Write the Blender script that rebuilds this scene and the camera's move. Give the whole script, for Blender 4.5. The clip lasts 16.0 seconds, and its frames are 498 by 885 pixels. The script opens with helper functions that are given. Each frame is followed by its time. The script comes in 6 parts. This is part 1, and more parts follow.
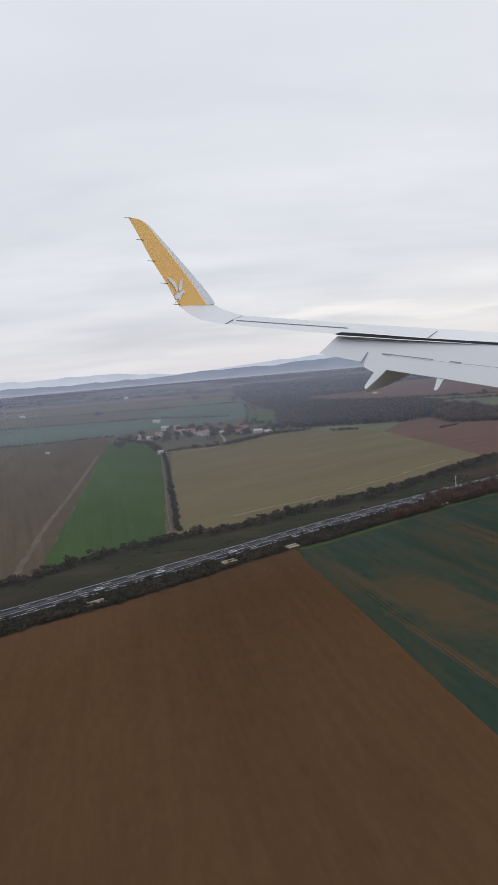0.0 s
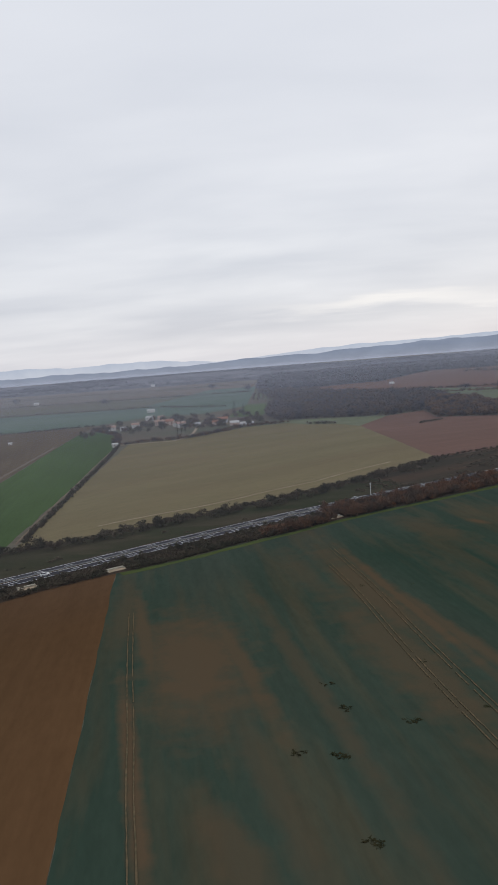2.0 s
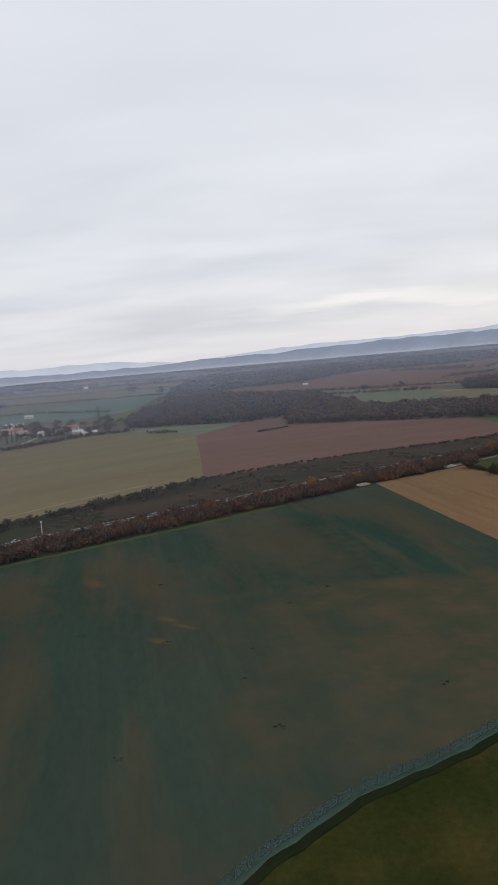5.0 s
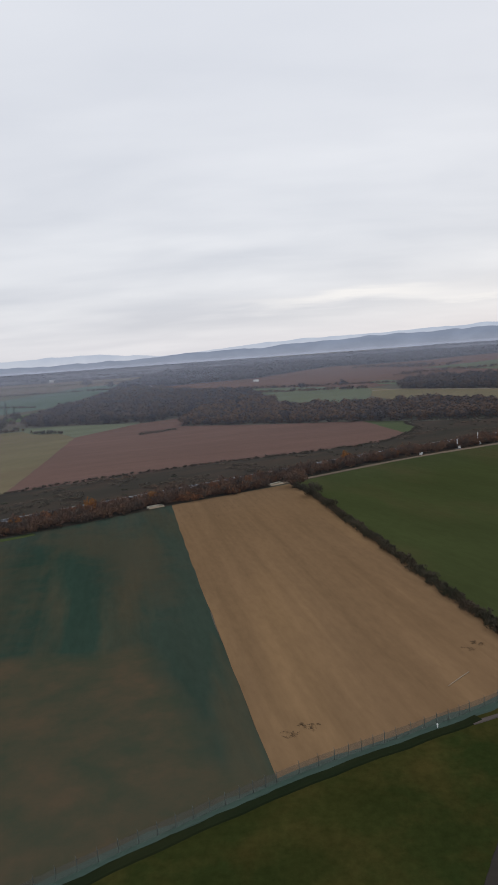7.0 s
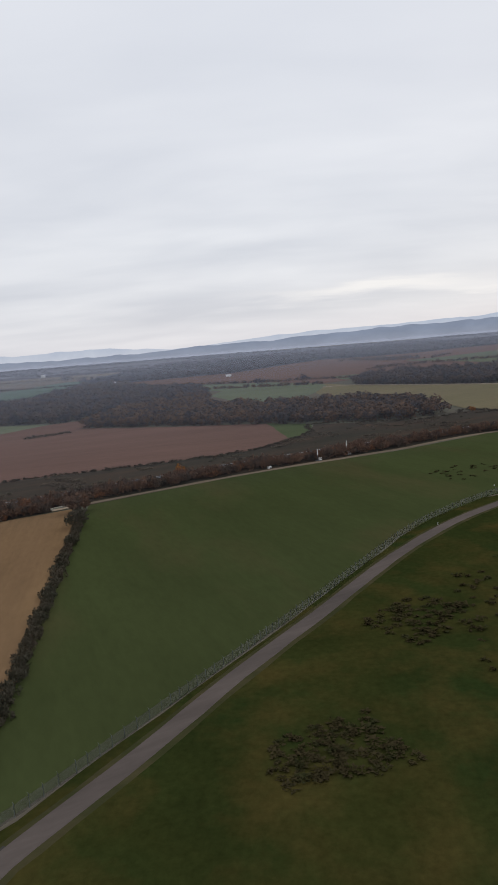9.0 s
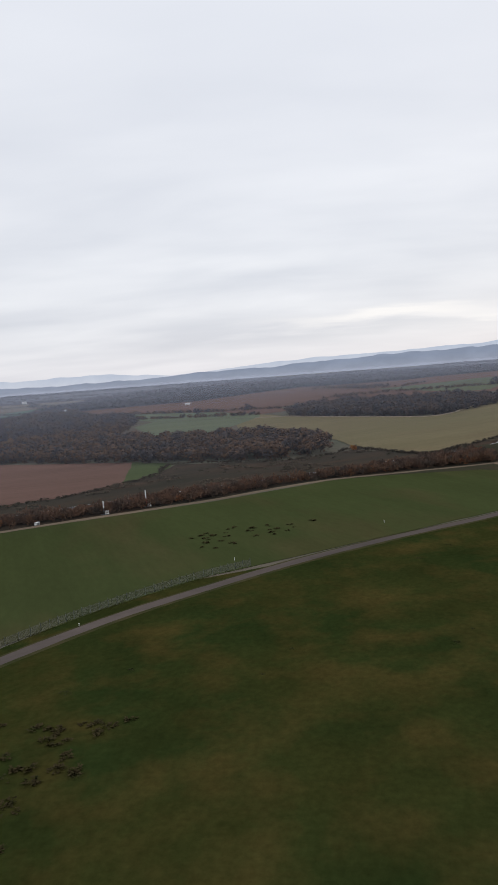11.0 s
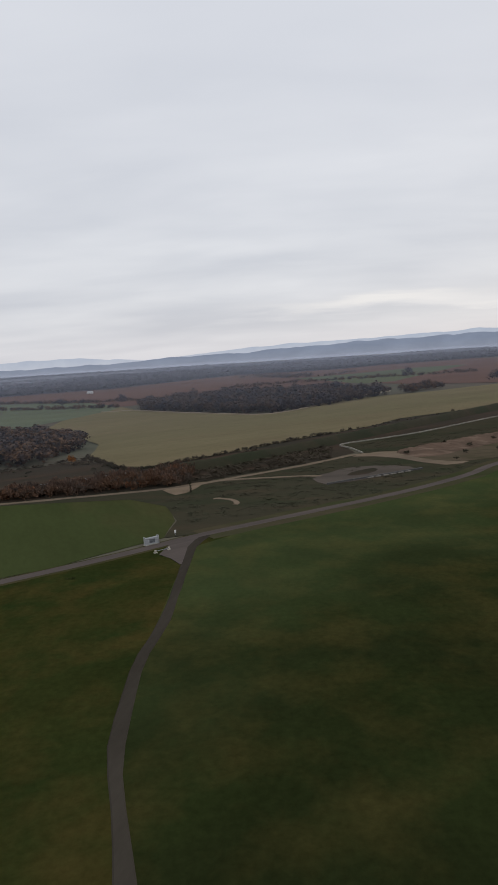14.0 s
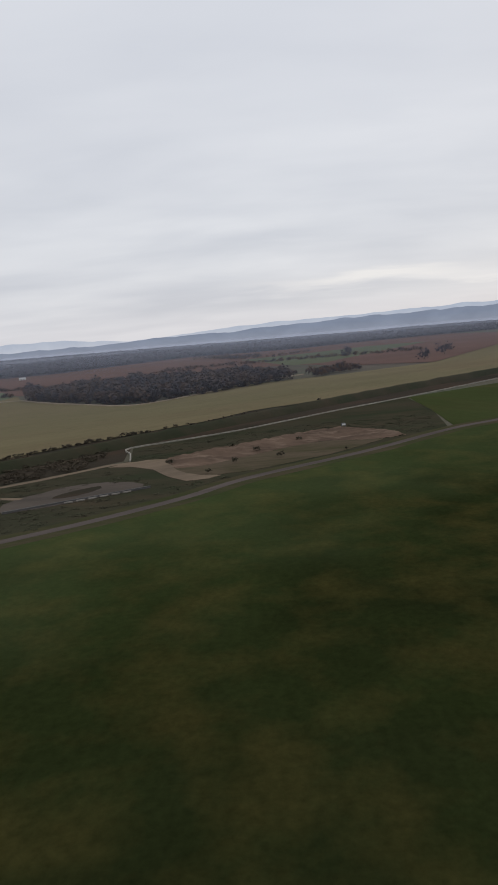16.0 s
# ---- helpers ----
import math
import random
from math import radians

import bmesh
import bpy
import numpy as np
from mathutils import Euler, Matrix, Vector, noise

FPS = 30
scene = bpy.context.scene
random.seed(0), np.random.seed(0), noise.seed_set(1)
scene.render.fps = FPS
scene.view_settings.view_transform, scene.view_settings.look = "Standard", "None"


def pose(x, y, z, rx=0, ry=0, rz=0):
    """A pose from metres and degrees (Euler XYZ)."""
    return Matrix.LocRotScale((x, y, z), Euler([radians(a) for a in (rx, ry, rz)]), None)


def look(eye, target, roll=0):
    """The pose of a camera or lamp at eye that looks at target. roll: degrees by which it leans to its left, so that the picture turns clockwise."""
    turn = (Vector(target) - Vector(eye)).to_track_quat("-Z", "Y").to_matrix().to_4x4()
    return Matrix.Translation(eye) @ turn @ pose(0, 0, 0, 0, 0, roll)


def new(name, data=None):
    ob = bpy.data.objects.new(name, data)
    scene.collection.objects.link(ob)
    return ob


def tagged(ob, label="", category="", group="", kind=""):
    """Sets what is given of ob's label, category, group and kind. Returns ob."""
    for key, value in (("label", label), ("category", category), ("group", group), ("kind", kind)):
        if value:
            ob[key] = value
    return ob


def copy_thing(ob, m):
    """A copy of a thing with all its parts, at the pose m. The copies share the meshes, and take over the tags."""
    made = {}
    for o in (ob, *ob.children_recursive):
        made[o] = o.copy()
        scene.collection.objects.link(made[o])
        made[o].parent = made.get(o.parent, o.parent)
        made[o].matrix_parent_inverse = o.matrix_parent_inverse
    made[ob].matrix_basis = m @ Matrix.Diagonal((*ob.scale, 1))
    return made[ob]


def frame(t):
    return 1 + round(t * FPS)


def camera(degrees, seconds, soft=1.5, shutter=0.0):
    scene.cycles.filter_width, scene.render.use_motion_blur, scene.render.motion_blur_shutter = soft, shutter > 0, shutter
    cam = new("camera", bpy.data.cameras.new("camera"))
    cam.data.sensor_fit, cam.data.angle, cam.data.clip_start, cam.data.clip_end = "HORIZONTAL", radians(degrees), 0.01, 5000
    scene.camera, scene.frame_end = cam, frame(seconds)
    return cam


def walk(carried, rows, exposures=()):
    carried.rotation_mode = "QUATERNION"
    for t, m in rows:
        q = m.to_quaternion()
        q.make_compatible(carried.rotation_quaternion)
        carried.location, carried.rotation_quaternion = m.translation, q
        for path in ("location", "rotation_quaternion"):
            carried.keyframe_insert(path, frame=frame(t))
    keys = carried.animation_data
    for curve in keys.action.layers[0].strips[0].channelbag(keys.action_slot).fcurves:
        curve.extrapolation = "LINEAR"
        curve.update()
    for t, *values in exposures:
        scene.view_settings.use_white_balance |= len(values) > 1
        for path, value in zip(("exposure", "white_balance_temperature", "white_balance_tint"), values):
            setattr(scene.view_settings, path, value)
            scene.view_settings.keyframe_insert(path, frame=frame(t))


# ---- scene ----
cam = camera(37.0, 16.0, soft=1.7, shutter=0.0)
PATH = [
    (0, (0.0, 0.0, 59.547), (0.091, 1.988, 59.346), -4.9),
    (0.5, (16.402, 10.082, 58.212), (16.475, 12.07, 58.003), -5.2),
    (1, (32.804, 20.164, 56.902), (32.826, 22.154, 56.703), -5.3),
    (1.5, (49.207, 30.246, 55.619), (49.197, 32.235, 55.408), -4.5),
    (2, (65.609, 40.328, 54.362), (65.561, 42.315, 54.14), -4.5),
    (2.5, (82.011, 50.41, 53.131), (81.963, 52.395, 52.887), -4.3),
    (3, (98.413, 60.492, 51.926), (98.39, 62.476, 51.673), -4.6),
    (3.2, (104.974, 64.525, 51.451), (104.992, 66.51, 51.203), -4.5),
    (5.3, (173.863, 106.87, 46.717), (173.882, 108.857, 46.49), -5.0),
    (5.5, (180.424, 110.903, 46.29), (180.5, 112.887, 46.052), -4.7),
    (6, (196.826, 120.985, 45.241), (196.919, 122.968, 44.999), -4.5),
    (6.5, (213.228, 131.067, 44.218), (213.271, 133.052, 43.978), -4.3),
    (7, (229.631, 141.149, 43.221), (229.662, 143.134, 42.978), -4.2),
    (7.5, (246.033, 151.231, 42.25), (246.108, 153.212, 41.99), -4.0),
    (8, (262.435, 161.313, 41.305), (262.452, 163.294, 41.034), -3.9),
    (8.5, (278.837, 171.395, 40.386), (278.86, 173.374, 40.101), -3.7),
    (9, (295.239, 181.477, 39.493), (295.213, 183.46, 39.235), -4.6),
    (9.2, (301.8, 185.51, 39.143), (301.8, 187.495, 38.904), -5.0),
    (11.3, (370.689, 227.854, 35.721), (370.628, 229.845, 35.54), -4.5),
    (11.5, (377.25, 231.887, 35.419), (377.174, 233.878, 35.245), -4.9),
    (12, (393.652, 241.969, 34.682), (393.633, 243.963, 34.522), -4.8),
    (12.5, (410.055, 252.051, 33.971), (410.034, 254.045, 33.81), -5.0),
    (13, (426.457, 262.133, 33.286), (426.462, 264.126, 33.112), -4.3),
    (13.5, (442.859, 272.215, 32.627), (442.853, 274.206, 32.431), -4.0),
    (14, (459.261, 282.297, 31.995), (459.239, 284.284, 31.767), -3.7),
    (14.5, (475.663, 292.379, 31.388), (475.634, 294.367, 31.169), -4.5),
    (15, (492.065, 302.461, 30.807), (492.088, 304.448, 30.575), -4.9),
    (15.5, (508.468, 312.543, 30.252), (508.462, 314.529, 30.011), -5.2),
    (16, (524.87, 322.626, 29.724), (524.848, 324.605, 29.44), -4.8),
]
walk(cam, [(t, look(eye, target, roll)) for t, eye, target, roll in PATH],
     exposures=[(0, -0.02), (9, -0.02), (11.5, 0.09), (12, 0.06), (12.5, -0.10), (13, -0.12), (14, -0.14), (14.5, -0.14), (15.5, -0.13), (16, -0.14)])

# ---- sky and light: a low overcast, brighter low in the east ----
world = bpy.data.worlds.new("overcast_sky")
scene.world = world
world.use_nodes = True
wt = world.node_tree
wt.nodes.clear()


def wn(kind, **values):
    n = wt.nodes.new(kind)
    for key, v in values.items():
        n.inputs[key].default_value = v
    return n


def wmath(op, a, b=None):
    n = wt.nodes.new("ShaderNodeMath")
    n.operation = op
    for k, v in enumerate((a, b)):
        if v is None:
            continue
        if isinstance(v, (int, float)):
            n.inputs[k].default_value = v
        else:
            wt.links.new(v, n.inputs[k])
    return n.outputs[0]


SUN_EL, SUN_AZ = 24.0, 38.0
w_co = wn("ShaderNodeTexCoord")
w_sep = wn("ShaderNodeSeparateXYZ")
wt.links.new(w_co.outputs["Generated"], w_sep.inputs[0])
dx, dy, dz = w_sep.outputs
up = wmath("MAXIMUM", dz, 0.0)
den = wmath("ADD", up, 0.16)
w_flat = wn("ShaderNodeCombineXYZ")
wt.links.new(wmath("DIVIDE", dx, den), w_flat.inputs[0])
wt.links.new(wmath("MULTIPLY", wmath("DIVIDE", dy, den), 1.9), w_flat.inputs[1])
cloud_big = wn("ShaderNodeTexNoise", Scale=0.62, Detail=3.5, Roughness=0.45, Distortion=0.25)
cloud_fine = wn("ShaderNodeTexNoise", Scale=1.7, Detail=4.0, Roughness=0.5, Distortion=0.3)
for n in (cloud_big, cloud_fine):
    wt.links.new(w_flat.outputs[0], n.inputs["Vector"])
cloud = wmath("ADD", wmath("MULTIPLY", cloud_big.outputs["Fac"], 0.76), wmath("MULTIPLY", cloud_fine.outputs["Fac"], 0.24))
ramp = wn("ShaderNodeValToRGB")
wt.links.new(cloud, ramp.inputs[0])
ramp.color_ramp.elements[0].position, ramp.color_ramp.elements[0].color = 0.34, (0.61, 0.635, 0.70, 1)
ramp.color_ramp.elements[1].position, ramp.color_ramp.elements[1].color = 0.62, (0.85, 0.86, 0.895, 1)
# low warm-white glow near the skyline
low = wmath("POWER", wmath("SUBTRACT", 1.0, wmath("MINIMUM", wmath("MULTIPLY", up, 5.5), 1.0)), 2.0)
glow = wn("ShaderNodeMixRGB")
wt.links.new(wmath("MULTIPLY", low, 0.55), glow.inputs[0])
wt.links.new(ramp.outputs[0], glow.inputs[1])
glow.inputs[2].default_value = (0.74, 0.72, 0.77, 1)
azimuth = wmath("MULTIPLY", wmath("ARCTAN2", dx, dy), 57.296)
height = wmath("ADD", wmath("MULTIPLY", dz, 57.296), wmath("MULTIPLY", wmath("SUBTRACT", cloud_fine.outputs["Fac"], 0.5), 2.4))


def cloud_bar(under, colour, az, half_az, el, half_el, most):
    """A soft long bar of cloud low in the sky."""
    a = wmath("POWER", wmath("DIVIDE", wmath("SUBTRACT", azimuth, az), half_az), 2.0)
    e = wmath("POWER", wmath("DIVIDE", wmath("SUBTRACT", height, el), half_el), 2.0)
    n = wn("ShaderNodeMixRGB")
    wt.links.new(wmath("MULTIPLY", wmath("EXPONENT", wmath("MULTIPLY", wmath("ADD", a, e), -1.0)), most), n.inputs[0])
    wt.links.new(under, n.inputs[1])
    n.inputs[2].default_value = colour
    return n.outputs[0]


sky_low = cloud_bar(glow.outputs[0], (0.60, 0.62, 0.68, 1), 9.0, 16.0, 2.5, 0.55, 0.45)
sky_low = cloud_bar(sky_low, (0.98, 0.95, 0.93, 1), 9.8, 7.0, 3.6, 0.42, 0.8)
sky_low = cloud_bar(sky_low, (0.97, 0.95, 0.94, 1), 18.5, 7.0, 3.0, 0.30, 0.45)
high = wn("ShaderNodeMixRGB")
wt.links.new(wmath("MINIMUM", wmath("MULTIPLY", up, 1.6), 1.0), high.inputs[0])
wt.links.new(sky_low, high.inputs[1])
high.inputs[2].default_value = (0.77, 0.80, 0.87, 1)
veil = wn("ShaderNodeBackground", Strength=1.0)
wt.links.new(high.outputs[0], veil.inputs[0])
clear = wn("ShaderNodeBackground", Strength=0.1)
nishita = wn("ShaderNodeTexSky")
nishita.sky_type, nishita.sun_disc = "NISHITA", False
nishita.sun_elevation, nishita.sun_rotation = radians(SUN_EL), radians(SUN_AZ)
wt.links.new(nishita.outputs[0], clear.inputs[0])
w_mix = wn("ShaderNodeMixShader", Fac=0.94)
wt.links.new(clear.outputs[0], w_mix.inputs[1])
wt.links.new(veil.outputs[0], w_mix.inputs[2])
w_out = wn("ShaderNodeOutputWorld")
wt.links.new(w_mix.outputs[0], w_out.inputs[0])

sun = new("sun", bpy.data.lights.new("sun", "SUN"))
sun.data.energy, sun.data.angle, sun.data.color = 0.6, radians(25), (1.0, 0.97, 0.92)
sun.matrix_world = look((math.sin(radians(SUN_AZ)) * 100, math.cos(radians(SUN_AZ)) * 100, math.tan(radians(SUN_EL)) * 100 + 40), (0, 0, 0))


# ---- materials ----
class Nodes:
    """A small builder for one node material."""

    def __init__(self, name, rough=0.9, metal=0.0, spec=0.3):
        self.mat = bpy.data.materials.new(name)
        self.mat.use_nodes = True
        self.t = self.mat.node_tree
        self.bsdf = self.t.nodes["Principled BSDF"]
        self.bsdf.inputs["Roughness"].default_value = rough
        self.bsdf.inputs["Metallic"].default_value = metal
        self.bsdf.inputs["Specular IOR Level"].default_value = spec
        self.co = self.t.nodes.new("ShaderNodeTexCoord").outputs["Object"]

    def add(self, kind, **values):
        n = self.t.nodes.new(kind)
        for key, v in values.items():
            n.inputs[key].default_value = v
        return n

    def link(self, a, b):
        self.t.links.new(a, b)

    def stretched(self, angle, sx, sy):
        """Coordinates turned by angle degrees, then scaled along and across."""
        m1 = self.add("ShaderNodeMapping", Rotation=(0, 0, -radians(angle)))
        self.link(self.co, m1.inputs["Vector"])
        m2 = self.add("ShaderNodeMapping", Scale=(sx, sy, 1))
        self.link(m1.outputs[0], m2.inputs["Vector"])
        return m2.outputs[0]

    def noise(self, scale, detail=4.0, rough=0.6, vector=None, distort=0.0):
        n = self.add("ShaderNodeTexNoise", Scale=scale, Detail=detail, Roughness=rough, Distortion=distort)
        self.link(vector or self.co, n.inputs["Vector"])
        return n.outputs["Fac"]

    def ramp(self, fac, stops):
        n = self.add("ShaderNodeValToRGB")
        self.link(fac, n.inputs[0])
        r = n.color_ramp
        while len(r.elements) < len(stops):
            r.elements.new(0.5)
        for e, (p, c) in zip(r.elements, stops):
            e.position, e.color = p, (*c, 1)
        return n.outputs[0]

    def mix(self, fac, a, b, mode="MIX"):
        n = self.add("ShaderNodeMixRGB")
        n.blend_type = mode
        for k, v in enumerate((fac, a, b)):
            if isinstance(v, (int, float)):
                n.inputs[k].default_value = v
            elif isinstance(v, tuple):
                n.inputs[k].default_value = (*v, 1)
            else:
                self.link(v, n.inputs[k])
        return n.outputs[0]

    def bump(self, fac, strength=0.3, distance=0.05):
        n = self.add("ShaderNodeBump", Strength=strength, Distance=distance)
        self.link(fac, n.inputs["Height"])
        self.link(n.outputs[0], self.bsdf.inputs["Normal"])

    def done(self, colour):
        self.link(colour, self.bsdf.inputs["Base Color"])
        return self.mat


def g(v):
    return (v, v, v)


def earth(name, a, b, patch=0.012, streak=0.0, angle=0.0, fine=0.9, c=None, c_at=0.6, c_scale=None, c_long=0.45, patch_mix=1.0, grain=0.16, drawn=0.35, blades=0.3):
    """Field surface: two tones in large soft patches drawn out along angle, working lines, and fine clods or blades."""
    m = Nodes(name, 0.95, 0, 0.0)
    big = m.noise(patch, 5, 0.5, vector=m.stretched(angle, drawn, 1.0), distort=0.3)
    col = m.mix(m.ramp(big, [(0.5 - 0.14 * patch_mix, g(0)), (0.5 + 0.14 * patch_mix, g(1))]), a, b)
    if c:
        third = m.noise(c_scale or patch * 2.3, 6, 0.55, vector=m.stretched(angle, c_long, 1.0), distort=0.1)
        col = m.mix(m.ramp(third, [(c_at - 0.09, g(0)), (c_at + 0.14, g(1))]), col, c)
    if streak:
        lines = m.noise(1.0, 3, 0.6, vector=m.stretched(angle, 0.008, 0.35))
        col = m.mix(streak, col, m.ramp(lines, [(0.3, g(0.25)), (0.72, g(0.8))]), "OVERLAY")
    clods = m.noise(fine, 5, 0.65, vector=m.stretched(angle, blades, 1.0))
    col = m.mix(grain, col, m.ramp(clods, [(0.25, g(0.22)), (0.75, g(0.78))]), "OVERLAY")
    mid = m.noise(fine * 0.09, 4, 0.6, vector=m.stretched(angle, blades, 1.0))
    col = m.mix(0.16 + 0.6 * max(0.0, grain - 0.16), col, m.ramp(mid, [(0.3, g(0.25)), (0.7, g(0.75))]), "OVERLAY")
    m.bump(clods, 0.25, 0.08)
    return m.done(col)


def foliage_mat(name, tones, scale=0.16, dark=0.13):
    """Tones drift from plant to plant; every leaf differs a little."""
    m = Nodes(name, 0.95, 0, 0.0)
    drift = m.noise(scale, 3, 0.6)
    n = len(tones)
    col = m.ramp(drift, [(0.36 + 0.28 * k / (n - 1), c) for k, c in enumerate(tones)])
    island = m.add("ShaderNodeNewGeometry").outputs["Random Per Island"]
    col = m.mix(dark, col, m.ramp(island, [(0.0, g(0.2)), (1.0, g(0.8))]), "OVERLAY")
    return m.done(col)


def plain(name, colour, rough=0.6, metal=0.0, vary=0.2, scale=3.0, spec=0.4):
    m = Nodes(name, rough, metal, spec)
    n1 = m.noise(scale, 5, 0.65)
    n2 = m.noise(scale * 0.17, 3, 0.6)
    col = m.mix(vary, colour, m.ramp(n1, [(0.3, g(0.25)), (0.7, g(0.75))]), "OVERLAY")
    col = m.mix(vary, col, m.ramp(n2, [(0.3, g(0.3)), (0.7, g(0.7))]), "OVERLAY")
    return m.done(col)


# ---- building helpers ----
def obj(name, bm, material, parent=None, label="", smooth=False):
    me = bpy.data.meshes.new(name)
    bm.to_mesh(me)
    bm.free()
    me.materials.append(material)
    if smooth:
        for p in me.polygons:
            p.use_smooth = True
    ob = new(name, me)
    if parent is not None:
        ob.parent = parent
    if label:
        ob["label"] = label
    return ob


def part(name, bm, material, parent, label="", smooth=False):
    return obj(name, bm, material, parent, label, smooth)


def empty(name, m=None):
    ob = new(name)
    ob.empty_display_size = 0.5
    if m is not None:
        ob.matrix_basis = m
    return ob


def box(bm, cx, cy, cz, sx, sy, sz, bevel=0.0, rz=0.0):
    r = bmesh.ops.create_cube(bm, size=1.0, matrix=pose(cx, cy, cz, 0, 0, rz) @ Matrix.Diagonal((sx, sy, sz, 1)))
    if bevel:
        edges = {e for v in r["verts"] for e in v.link_edges}
        bmesh.ops.bevel(bm, geom=list(edges), offset=bevel, segments=2, affect="EDGES", profile=0.5)
    return bm


def boxed(*args, **kw):
    return box(bmesh.new(), *args, **kw)


def rod(bm, a, b, r1, r2=None, seg=8):
    a, b = Vector(a), Vector(b)
    q = (b - a).to_track_quat("Z", "Y").to_matrix().to_4x4()
    bmesh.ops.create_cone(bm, cap_ends=True, segments=seg, radius1=r1, radius2=r1 if r2 is None else r2, depth=(b - a).length,
                          matrix=Matrix.Translation((a + b) / 2) @ q)
    return bm


def ragged(points, closed, step, wobble, seed):
    """Points along a line or outline every step metres, pushed sideways a little, as a field's edge is."""
    out = []
    pts = [Vector((*p, 0)) for p in points]
    n = len(pts) if closed else len(pts) - 1
    for k in range(n):
        a, b = pts[k], pts[(k + 1) % len(pts)]
        side = Vector((-(b - a).y, (b - a).x, 0)).normalized()
        count = max(1, min(60, int((b - a).length / step)))
        for j in range(count):
            p = a.lerp(b, j / count)
            out.append(p + side * wobble * noise.noise(Vector((p.x * 0.11 + seed, p.y * 0.11, seed * 1.7))))
    if not closed:
        out.append(pts[-1])
    return out


LAYER = [0.03]


def field(label, corners, material, wobble=0.9, name="field", z=None):
    LAYER[0] += 0.006 if min(p[1] for p in corners) < 700 else 0.03
    bm = bmesh.new()
    vs = [bm.verts.new((p.x, p.y, LAYER[0] if z is None else z)) for p in ragged(corners, True, 5.0, wobble, LAYER[0] * 90)]
    f = bm.faces.new(vs)
    if f.normal.z < 0 or f.calc_area() and (f.normal_update() or f.normal.z < 0):
        f.normal_flip()
    bmesh.ops.triangulate(bm, faces=[f], ngon_method="EAR_CLIP")
    if z is not None:
        low = [bm.verts.new((v.co.x, v.co.y, 0.01)) for v in vs]
        for k in range(len(vs)):
            n = (k + 1) % len(vs)
            bm.faces.new((vs[k], low[k], low[n], vs[n]))
        bmesh.ops.recalc_face_normals(bm, faces=bm.faces)
    return tagged(obj(name, bm, material), label, "field", kind="structure")


def smooth_line(points, step=4.0):
    """A Catmull-Rom line through the points."""
    p = [Vector((*q, 0)) for q in points]
    p = [p[0] * 2 - p[1], *p, p[-1] * 2 - p[-2]]
    out = []
    for k in range(1, len(p) - 2):
        n = max(2, int((p[k + 1] - p[k]).length / step))
        for j in range(n):
            t = j / n
            out.append(0.5 * (2 * p[k] + (p[k + 1] - p[k - 1]) * t + (2 * p[k - 1] - 5 * p[k] + 4 * p[k + 1] - p[k + 2]) * t * t
                              + (3 * p[k] - p[k - 1] - 3 * p[k + 1] + p[k + 2]) * t * t * t))
    out.append(p[-2])
    return out


def offset_line(line, d):
    out = []
    for k, p in enumerate(line):
        t = (line[min(k + 1, len(line) - 1)] - line[max(k - 1, 0)]).normalized()
        out.append(p + Vector((-t.y, t.x, 0)) * d)
    return out


def ribbon(bm, line, lo, hi, z, wobble=0.0, seed=1.0, shoulder=0.0):
    """A flat strip between two offsets from a line, with sloping shoulders down to the ground."""
    rows = []
    a, b = offset_line(line, lo), offset_line(line, hi)
    for k, (p, q) in enumerate(zip(a, b)):
        w = wobble * noise.noise(Vector((k * 0.6, seed, 0)))
        u = wobble * noise.noise(Vector((k * 0.6, seed + 9, 0)))
        d = (q - p).normalized()
        cross = [(p + d * w, z), (q + d * u, z)]
        if shoulder:
            cross = [(p + d * (w - shoulder), 0.01)] + cross + [(q + d * (u + shoulder), 0.01)]
        rows.append([bm.verts.new((*v.xy, h)) for v, h in cross])
    for a, b in zip(rows, rows[1:]):
        for k in range(len(a) - 1):
            bm.faces.new((a[k + 1], a[k], b[k], b[k + 1]))
    return bm


def road(name, label, points, width, z, material, wobble=0.15, category="road", step=4.0):
    bm = ribbon(bmesh.new(), smooth_line(points, step), -width / 2, width / 2, z, wobble, z * 50, min(0.25, width * 0.12))
    bmesh.ops.recalc_face_normals(bm, faces=bm.faces)
    return tagged(obj(name, bm, material), label, category, kind="structure")


def inside(poly, x, y):
    """Which of the points lie in the polygon."""
    hit = np.zeros(len(x), bool)
    n = len(poly)
    for k in range(n):
        (x0, y0), (x1, y1) = poly[k], poly[(k + 1) % n]
        cross = (y0 > y) != (y1 > y)
        with np.errstate(divide="ignore", invalid="ignore"):
            hit ^= cross & (x < (x1 - x0) * (y - y0) / (y1 - y0) + x0)
    return hit


def scatter(poly, spacing, rng, keep=1.0):
    xs, ys = [p[0] for p in poly], [p[1] for p in poly]
    gx, gy = np.meshgrid(np.arange(min(xs), max(xs), spacing), np.arange(min(ys), max(ys), spacing))
    x = gx.ravel() + rng.uniform(-0.5, 0.5, gx.size) * spacing
    y = gy.ravel() + rng.uniform(-0.5, 0.5, gx.size) * spacing
    ok = inside(poly, x, y) & (rng.random(len(x)) < keep)
    return np.stack([x[ok], y[ok]], 1)


def along(points, spacing, spread, rng):
    line = smooth_line(points, max(1.0, spacing))
    out = []
    for a, b in zip(line, line[1:]):
        n = max(1, round((b - a).length / spacing))
        for j in range(n):
            p = a.lerp(b, (j + rng.random()) / n)
            out.append((p.x + rng.normal(0, spread), p.y + rng.normal(0, spread)))
    return np.array(out)


